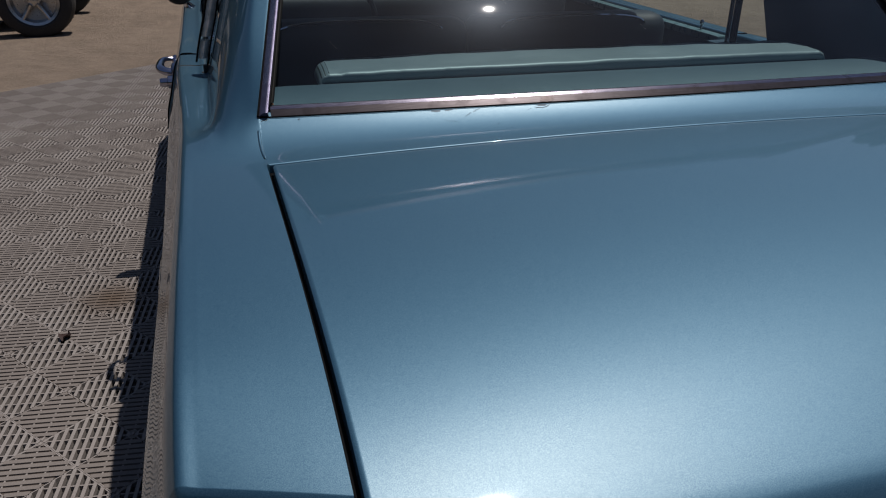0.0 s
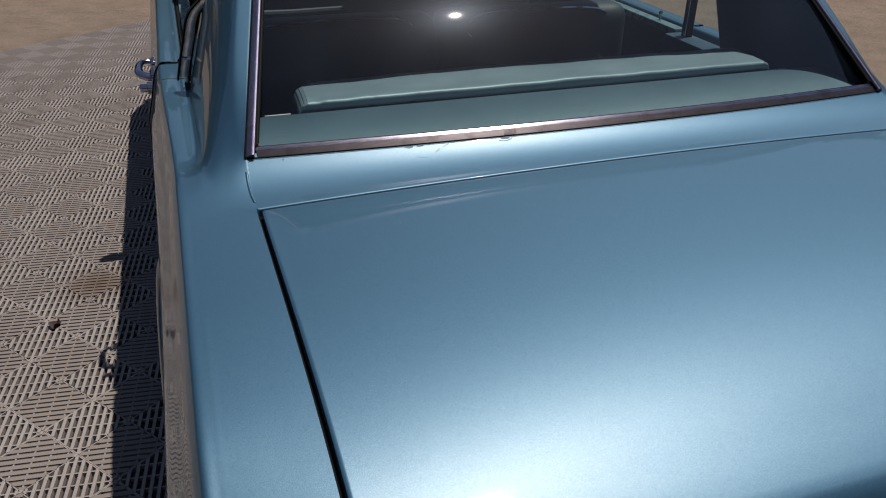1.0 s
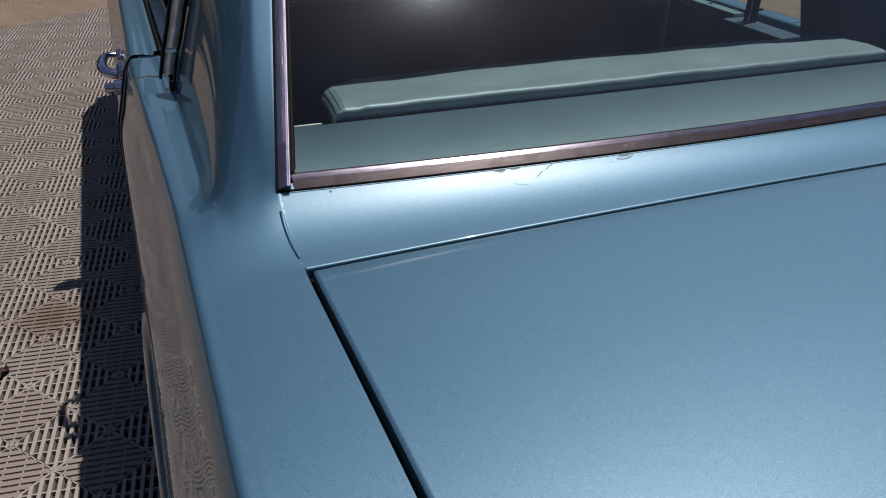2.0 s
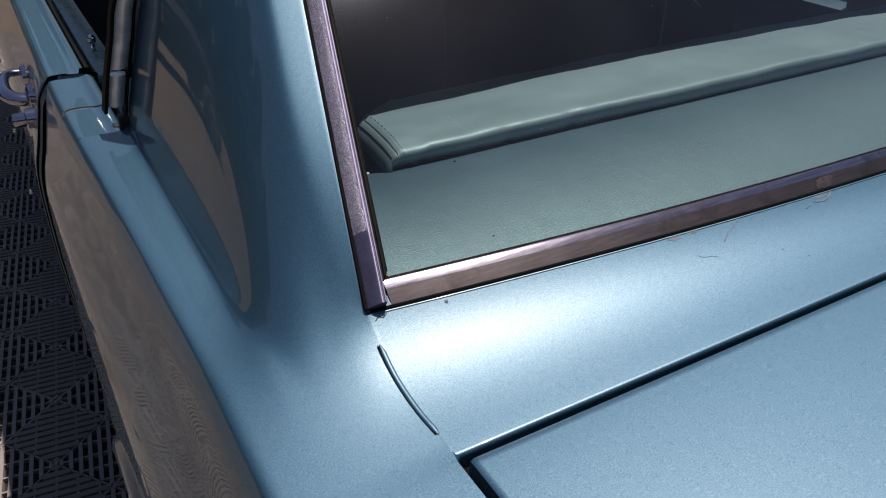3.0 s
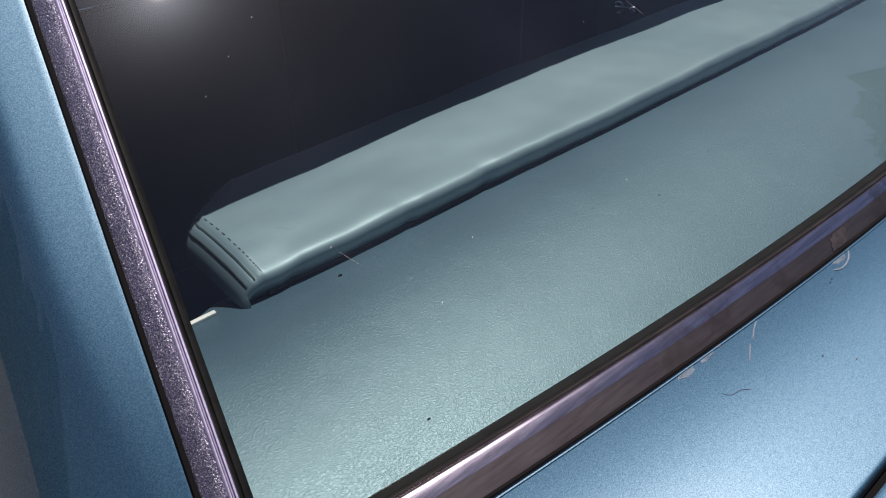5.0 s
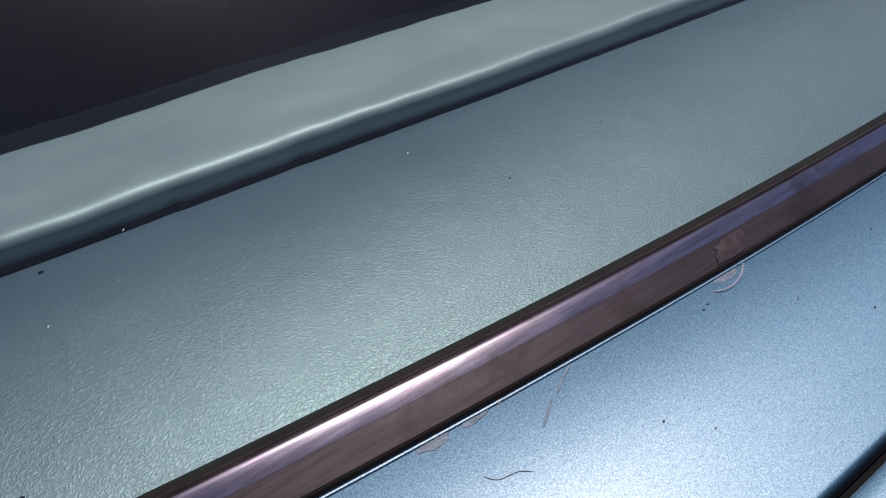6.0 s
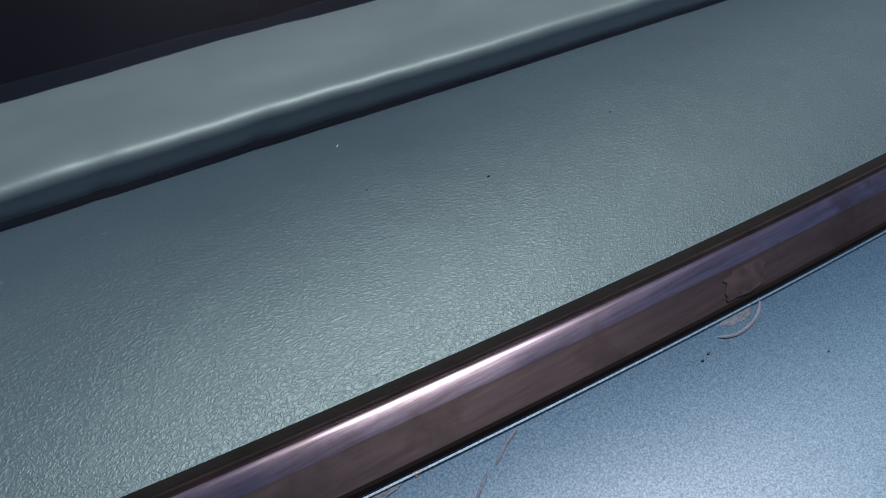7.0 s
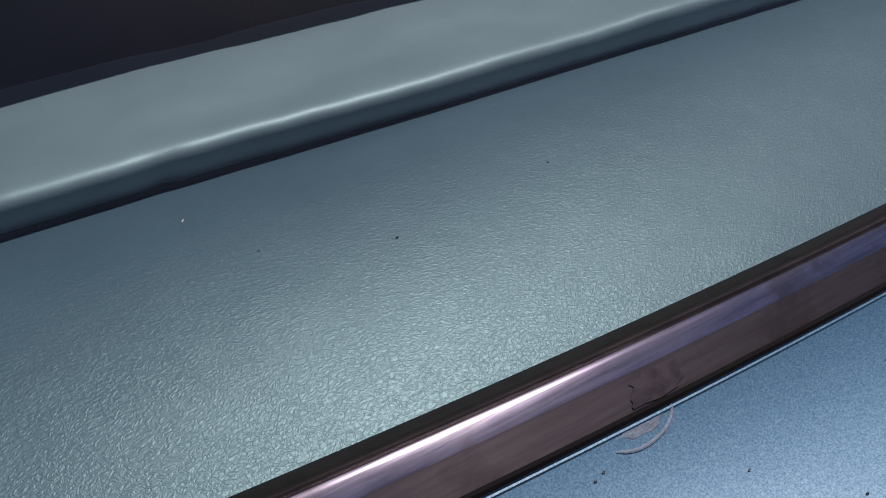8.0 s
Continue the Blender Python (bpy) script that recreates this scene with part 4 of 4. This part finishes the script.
def cabin(car):
    # parcel shelf
    rows = []
    for t in np.linspace(0, 1, 25):
        row = []
        for i in range(41):
            x = -0.645 + 1.29 * i / 40
            y0 = trim_yz(x)[0] + 0.026
            y1 = 0.41 - 0.030 * step(0.54, 0.58, abs(x)) - 0.04 * step(0.615, 0.645, abs(x))
            y = y0 + (y1 - y0) * t
            row.append((x, y, shelf_z(y) + 0.0004 * noise.noise(Vector((x * 6, y * 9, 2)))))
        rows.append(row)
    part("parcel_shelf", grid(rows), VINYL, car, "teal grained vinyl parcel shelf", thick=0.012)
    seat_roll(car)
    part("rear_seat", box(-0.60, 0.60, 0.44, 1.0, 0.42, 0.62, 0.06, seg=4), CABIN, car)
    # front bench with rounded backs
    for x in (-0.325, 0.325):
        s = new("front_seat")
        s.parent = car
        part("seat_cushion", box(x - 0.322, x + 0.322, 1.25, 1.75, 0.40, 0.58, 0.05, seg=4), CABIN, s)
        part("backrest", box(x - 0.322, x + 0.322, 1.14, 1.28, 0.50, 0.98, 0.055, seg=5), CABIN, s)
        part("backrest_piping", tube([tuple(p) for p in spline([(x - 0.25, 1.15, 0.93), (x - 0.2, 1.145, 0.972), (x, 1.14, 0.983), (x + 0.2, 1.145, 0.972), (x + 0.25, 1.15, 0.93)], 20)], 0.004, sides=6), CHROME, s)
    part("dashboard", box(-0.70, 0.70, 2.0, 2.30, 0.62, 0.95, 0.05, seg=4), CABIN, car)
    part("steering_wheel", merge(tube([(-0.34 + 0.2 * math.cos(a), 1.86 - 0.06 * math.sin(a), 0.86 + 0.19 * math.sin(a)) for a in np.linspace(0, 2 * math.pi, 41)], 0.011, sides=8),
                                 tube([(-0.54, 1.86, 0.86), (-0.34, 1.89, 0.85), (-0.14, 1.86, 0.86)], 0.012, sides=8)), CABIN, car)
    part("cabin_floor", box(-0.76, 0.76, 0.40, 2.4, 0.27, 0.30, 0.0), CARPET, car)
    part("firewall", box(-0.76, 0.76, 2.32, 2.36, 0.28, 0.95, 0.0), CARPET, car)
    part("boot_floor", box(-0.80, 0.80, -0.62, 0.42, 0.86, 0.875, 0.0), BLACK, car)
    for side in (-1, 1):
        rows = []
        for y in np.linspace(0.17, 0.70, 16):
            x, z = frame_edge(y)
            top = min(z - 0.022, 1.30)
            rows.append([(-side * (x + 0.012 - (0.075 + x + 0.64) * 0.9 * (1 - v) * step(0.15, 0.35, y)), y, 0.90 + (top - 0.90) * v) for v in np.linspace(0, 1, 10)])
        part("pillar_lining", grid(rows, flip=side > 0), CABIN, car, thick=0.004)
        part("quarter_trim", box(*sorted((side * 0.66, side * 0.735)), 0.42, 0.965, 0.40, 0.930, 0.012), CABIN_BLUE, car)
    crank = new("window_crank")
    crank.parent = car
    part("hub", lathe([(0.660, 0.0), (0.660, 0.016), (0.652, 0.015), (0.646, 0.009), (0.645, 0.0)], "x", (0, 0.905, 0.822), 20), CHROME, crank)
    part("arm", tube([(0.647, 0.905, 0.822), (0.640, 0.880, 0.828), (0.640, 0.850, 0.834)], [0.007, 0.005, 0.006], sides=10), CHROME, crank)
    part("knob", lathe([(0.640, 0.0), (0.640, 0.006), (0.632, 0.010), (0.622, 0.010), (0.616, 0.005), (0.616, 0.0)], "x", (0, 0.850, 0.834), 18), CHROME, crank)
    # right window post
    post = new("window_post")
    post.parent = car
    part("post", box(0.690, 0.712, 0.890, 0.918, 0.92, 1.30, 0.004), RUBBER, post)
    part("post_chrome", box(0.686, 0.690, 0.893, 0.900, 0.92, 1.30, 0.001), CHROME, post)


def wheel(parent, name, at, radius, width, face, spokes=5):
    w = new(name)
    w.parent = parent
    r, h = radius, width / 2
    prof = [(-h * 0.8, r * 0.64), (-h, r * 0.70), (-h * 1.02, r * 0.84), (-h * 0.85, r * 0.96), (-h * 0.5, r), (h * 0.5, r), (h * 0.85, r * 0.96), (h * 1.02, r * 0.84), (h, r * 0.70), (h * 0.8, r * 0.64)]
    axis = "x" if face[0] else "y"
    part("tyre", lathe(prof, axis, at, 48), TYRE, w)
    s = face[0] + face[1]
    part("rim", lathe([(-h * 0.7 * s, r * 0.65), (0, r * 0.60), (h * 0.6 * s, r * 0.62), (h * 0.85 * s, r * 0.66), (h * 0.78 * s, r * 0.58), (h * 0.2 * s, r * 0.54), (0, 0.0)], axis, at, 40), RIM, w)
    hub = lathe([(h * 0.1 * s, r * 0.16), (h * 0.7 * s, r * 0.15), (h * 0.78 * s, r * 0.10), (h * 0.8 * s, 0)], axis, at, 24)
    part("hub", hub, RIM, w)
    for k in range(spokes):
        a = 2 * math.pi * k / spokes + 0.3
        bits = []
        for q, off in ((0.12, 0.70), (0.35, 0.55), (0.60, 0.66)):
            c, sn = r * q * math.cos(a), r * q * math.sin(a)
            bits.append(Vector(at) + (Vector((h * off * s, c, sn)) if axis == "x" else Vector((c, h * off * s, sn))))
        part("spoke", tube(bits, [r * 0.085, r * 0.06, r * 0.075], sides=8, flat=0.8), RIM, w)
    return w


def front_body(car):
    """Front wings, bonnet, sills and bumpers, which the camera hardly sees."""
    for side in (-1, 1):
        rows = []
        for y in list(np.linspace(2.09, 3.6, 14)) + [3.68, 3.74, 3.76]:
            k = step(3.4, 3.78, y)
            p = spline([(-0.62, 0.935), (-0.70, 0.938), (-0.77, 0.936)] + side_profile(1.0), 50)
            rows.append([(-side * x * (1 - 0.10 * k * k), y, z - 0.05 * k) for x, z in p])
        bm = grid(rows, flip=side < 0)
        cut = [f for f in bm.faces if (f.calc_center_median().y - 3.02) ** 2 + (f.calc_center_median().z - 0.31) ** 2 < 0.37 ** 2]
        bmesh.ops.delete(bm, geom=cut, context="FACES")
        part("front_wing", bm, PAINT, car, thick=0.004)
        part("sill", box(*sorted((side * 0.70, side * 0.80)), 0.66, 2.65, 0.18, 0.30, 0.02), FRAME_BLACK, car)
        for y in (0.28, 3.02):
            wheel(car, "wheel", (side * 0.73, y, 0.31), 0.31, 0.19, (side, 0))
    rows = [[(0.615 * u, y, 0.965 - 0.03 * u * u - 0.05 * step(3.3, 3.8, y)) for u in np.linspace(-1, 1, 15)] for y in np.linspace(2.33, 3.72, 12)]
    part("bonnet", grid(rows), PAINT, car, thick=0.004)
    part("nose", box(-0.76, 0.76, 3.66, 3.76, 0.42, 0.89, 0.04, seg=3), PAINT, car)
    part("front_bumper", box(-0.80, 0.80, 3.74, 3.84, 0.36, 0.50, 0.035, seg=4), CHROME, car)
    part("rear_bumper", box(-0.84, 0.84, -0.86, -0.74, 0.40, 0.54, 0.04, seg=4), CHROME, car)
    part("tail_panel", box(-0.80, 0.80, -0.72, -0.67, 0.36, 0.72, 0.02), PAINT, car)
    part("underbody", box(-0.70, 0.70, -0.62, 3.64, 0.20, 0.27, 0.02), FRAME_BLACK, car)
    for side in (-1, 1):
        rows = []
        for dy, dz in ((-0.609, -0.025), (-0.607, -0.003), (-0.611, -0.001), (-0.64, -0.009), (-0.67, -0.03), (-0.70, -0.09), (-0.715, -0.2), (-0.715, -0.36)):
            p = spline(wing_profile(-0.60), 60)
            rows.append([(-side * x * (1 - 0.02 * step(-0.6, -0.72, dy)), tail_y(x, dy) - 0.003, max(z + dz, 0.3) if z > 0.6 else z) for x, z in p[:44]])
        part("wing_end_cap", grid(rows, flip=side > 0), PAINT, car, thick=0.004)


car = thing("car", "metallic blue two-door hardtop car parked on grey tiles", "car")
boot_lid(car)
tulip_panel(car)
for side in (-1, 1):
    rear_wing(car, side)
    door(car, side)
    pillar_channel(car, side)
rear_window(car)
roof(car)
weld_seams(car)
cabin(car)
front_body(car)


# ---------------------------------------------------------------- wear on the panel below the window
def on_tulip(x, y, up=0.0004):
    y0, (yt, zt) = gap_y(x) + 0.0045, trim_yz(x)
    u = min(1.05, max(0, (y - y0) / (yt - y0)))
    z0 = deck_z(x, 0) - 0.0005
    return x, y, z0 + (zt - z0) * (0.2 * u + 0.8 * u ** 2.85) + up


def flake(x, y, w, d, seed, material, name, up=0.0005):
    """A chip of lifted paint with a ragged outline."""
    rng = random.Random(seed)
    bm = bmesh.new()
    rim = []
    for k in range(14):
        a = 2 * math.pi * k / 14
        r = rng.uniform(0.7, 1.15)
        rim.append((x + w * r * math.cos(a), y + d * r * math.sin(a)))
    low = [bm.verts.new(on_tulip(px, py, -0.0002)) for px, py in rim]
    top = [bm.verts.new(on_tulip(x + (px - x) * 0.86, y + (py - y) * 0.86, up * rng.uniform(0.6, 1.2))) for px, py in rim]
    for k in range(14):
        bm.faces.new((low[k], low[(k + 1) % 14], top[(k + 1) % 14], top[k]))
    bm.faces.new(top)
    part(name, bm, material, car, smooth=False)


def scratch(points, r, material, name="scratch"):
    pts = spline([on_tulip(x, y, 0.0001) for x, y in points], 12)
    part(name, tube([tuple(p) for p in pts], [r * 0.3] + [r] * 10 + [r * 0.3], sides=6, flat=0.5), material, car)


def wear():
    flake(-0.398, 0.1140, 0.0095, 0.0028, 1, SCUFF, "paint_chip", 0.0003)
    flake(-0.378, 0.1130, 0.0090, 0.0022, 2, SCUFF, "paint_chip", 0.0003)
    flake(-0.366, 0.1128, 0.0016, 0.0012, 3, RUST, "rust_spot")
    scratch([(-0.668, 0.1435), (-0.664, 0.1455), (-0.661, 0.1440), (-0.657, 0.1462)], 0.0005, FRAME_BLACK, "paint_crack")
    flake(-0.611, 0.1365, 0.0018, 0.0016, 4, SCUFF, "paint_chip")
    flake(-0.560, 0.1340, 0.0020, 0.0006, 5, SCUFF, "paint_chip")
    flake(-0.2245, 0.1020, 0.0100, 0.0030, 6, SCUFF, "paint_chip", 0.0002)
    scratch([(-0.2385, 0.0995), (-0.2305, 0.0970), (-0.2205, 0.0973), (-0.2125, 0.1005), (-0.2105, 0.1050)], 0.0008, SCUFF, "lifted_edge")
    scratch([(-0.390, 0.0950), (-0.386, 0.0910), (-0.380, 0.0895), (-0.376, 0.0885), (-0.371, 0.0850)], 0.0002, FRAME_BLACK, "paint_crack")
    scratch([(-0.341, 0.1030), (-0.334, 0.1065), (-0.328, 0.1085)], 0.0006, SCUFF)
    scratch([(-0.356, 0.0960), (-0.350, 0.0995), (-0.345, 0.1025)], 0.0006, SCUFF)
    for k, (x, y) in enumerate(((-0.246, 0.0965), (-0.250, 0.0955), (-0.294, 0.055), (-0.20, 0.075), (-0.31, 0.07), (-0.12, 0.08), (-0.17, 0.05))):
        flake(x, y, 0.0007, 0.0005, 20 + k, FRAME_BLACK, "speck", 0.0005)
    # pale rubbed patch on the lower face of the trim
    rng = random.Random(31)
    bm = bmesh.new()
    rim = [(0.5 + 0.5 * rng.uniform(0.75, 1.1) * math.copysign(abs(math.cos(a)) ** 0.6, math.cos(a)), 0.5 + 0.47 * rng.uniform(0.9, 1.04) * math.copysign(abs(math.sin(a)) ** 0.6, math.sin(a))) for a in np.linspace(0, 2 * math.pi, 22)[:-1]]
    verts = []
    for u, v in rim:
        x = -0.2290 + 0.026 * u + 0.008 * v
        yt, zt = trim_yz(x)
        verts.append(bm.verts.new((x, yt + 0.0004 + 0.0083 * v - 0.0002, zt + 0.0007 + 0.0079 * v + 0.0003)))
    bm.faces.new(verts)
    part("rubbed_patch", bm, RUBBED, car, smooth=False)
    # crumbs on the parcel shelf
    for k, (x, y, r) in enumerate(((-0.485, 0.335, 0.0014), (-0.532, 0.192, 0.0010), (-0.244, 0.237, 0.0008), (-0.30, 0.26, 0.0005), (-0.15, 0.25, 0.0006))):
        rng = random.Random(k)
        z = shelf_z(y)
        bm = bmesh.new()
        bmesh.ops.create_icosphere(bm, subdivisions=1, radius=r)
        for v in bm.verts:
            v.co = Vector((x, y, z + r * 0.3)) + Vector((v.co.x * rng.uniform(0.8, 1.6), v.co.y * rng.uniform(0.6, 1.1), v.co.z * 0.5))
        tagged(part("crumb", bm, BLACK), "tiny dark crumb lying on the teal shelf", "crumb", "crumbs on the shelf")


wear()


def dry_leaf():
    bm = bmesh.new()
    rng = random.Random(5)
    rows = []
    for i in range(7):
        t = i / 6
        w = 0.017 * math.sin(math.pi * (0.08 + 0.86 * t))
        rows.append([(-1.280 + u * w + 0.008 * t, 1.300 + 0.045 * t, 0.004 + 0.010 * abs(u) + 0.008 * math.sin(6 * t + u)) for u in (-1, -0.5, 0, 0.5, 1)])
    grid(rows, bm)
    tagged(part("leaf", bm, LEAF, thick=0.0006), "small curled dark red leaf on the tiles", "leaf")


dry_leaf()


# ---------------------------------------------------------------- far vehicle and added trees
def buggy():
    b = thing("buggy", "yellow and black open-wheel buggy parked on dirt", "vehicle", at=(0.02, -0.22, 0))
    for x in (-2.32, -4.55):
        for y, f in ((7.55, -1), (9.0, 1)):
            wheel(b, "wheel", (x, y, 0.33), 0.345, 0.25, (0, f))
    bm = bmesh.new()
    rows = []
    for x, w, lo, hi in ((-2.25, 0.28, 0.50, 0.72), (-2.7, 0.34, 0.42, 0.86), (-3.4, 0.50, 0.36, 0.95), (-4.1, 0.52, 0.38, 0.98), (-4.9, 0.45, 0.48, 0.92)):
        rows.append([(x, 8.27 + w * math.cos(a), (lo + hi) / 2 + (hi - lo) / 2 * math.sin(a)) for a in np.linspace(0, 2 * math.pi, 25)])
    grid(rows, bm)
    part("tub", bm, FRAME_BLACK, b, thick=0.01)
    part("side_panel", box(-3.35, -2.75, 7.74, 7.78, 0.50, 0.70, 0.015), YELLOW, b)
    part("chassis", box(-4.8, -2.1, 7.85, 8.7, 0.24, 0.40, 0.03), FRAME_BLACK, b)
    for x in (-2.32, -4.55):
        part("axle", tube([(x, 7.5, 0.33), (x, 9.05, 0.33)], 0.045), FRAME_BLACK, b)
    for y in (7.85, 8.7):
        part("roll_bar", tube([tuple(p) for p in spline([(-4.6, y, 0.5), (-4.2, y, 1.5), (-3.4, y, 1.55), (-2.8, y, 0.8)], 16)], 0.025), FRAME_BLACK, b)
    return b


buggy()


def tree(at, height, seed):
    rng = random.Random(seed)
    t = thing("tree", "dark leafy tree, unseen, added to darken reflections", "tree", "trees round the lot", at)
    part("trunk", tube([(0, 0, -0.05), (0.1, 0.05, height * 0.3), (0.0, 0.1, height * 0.7)], [0.22, 0.17, 0.06], sides=8), BARK, t)
    bm = bmesh.new()
    for k in range(1100):
        a, u = rng.uniform(0, 6.28), rng.uniform(0, 1)
        r = height * 0.30 * math.sqrt(rng.uniform(0.1, 1)) * math.sin(math.pi * (0.28 + 0.68 * u))
        c = Vector((r * math.cos(a), r * math.sin(a), height * (0.03 + 0.95 * u)))
        s = rng.uniform(0.3, 0.75)
        q = [bm.verts.new(c + Vector((rng.uniform(-s, s), rng.uniform(-s, s), rng.uniform(-s, s)))) for _ in range(4)]
        bm.faces.new(q[:3])
        bm.faces.new((q[0], q[2], q[3]))
    part("crown", bm, FOLIAGE, t, smooth=False)


# ring of trees out of view, added to darken reflections and block low sky
for k in range(46):
    a = math.radians(360 * k / 46)
    rng = random.Random(k)
    d = rng.uniform(14, 19)
    tree((d * math.cos(a), d * math.sin(a) + 1, 0), rng.uniform(4.6, 5.8), k)

tiled_pavement()
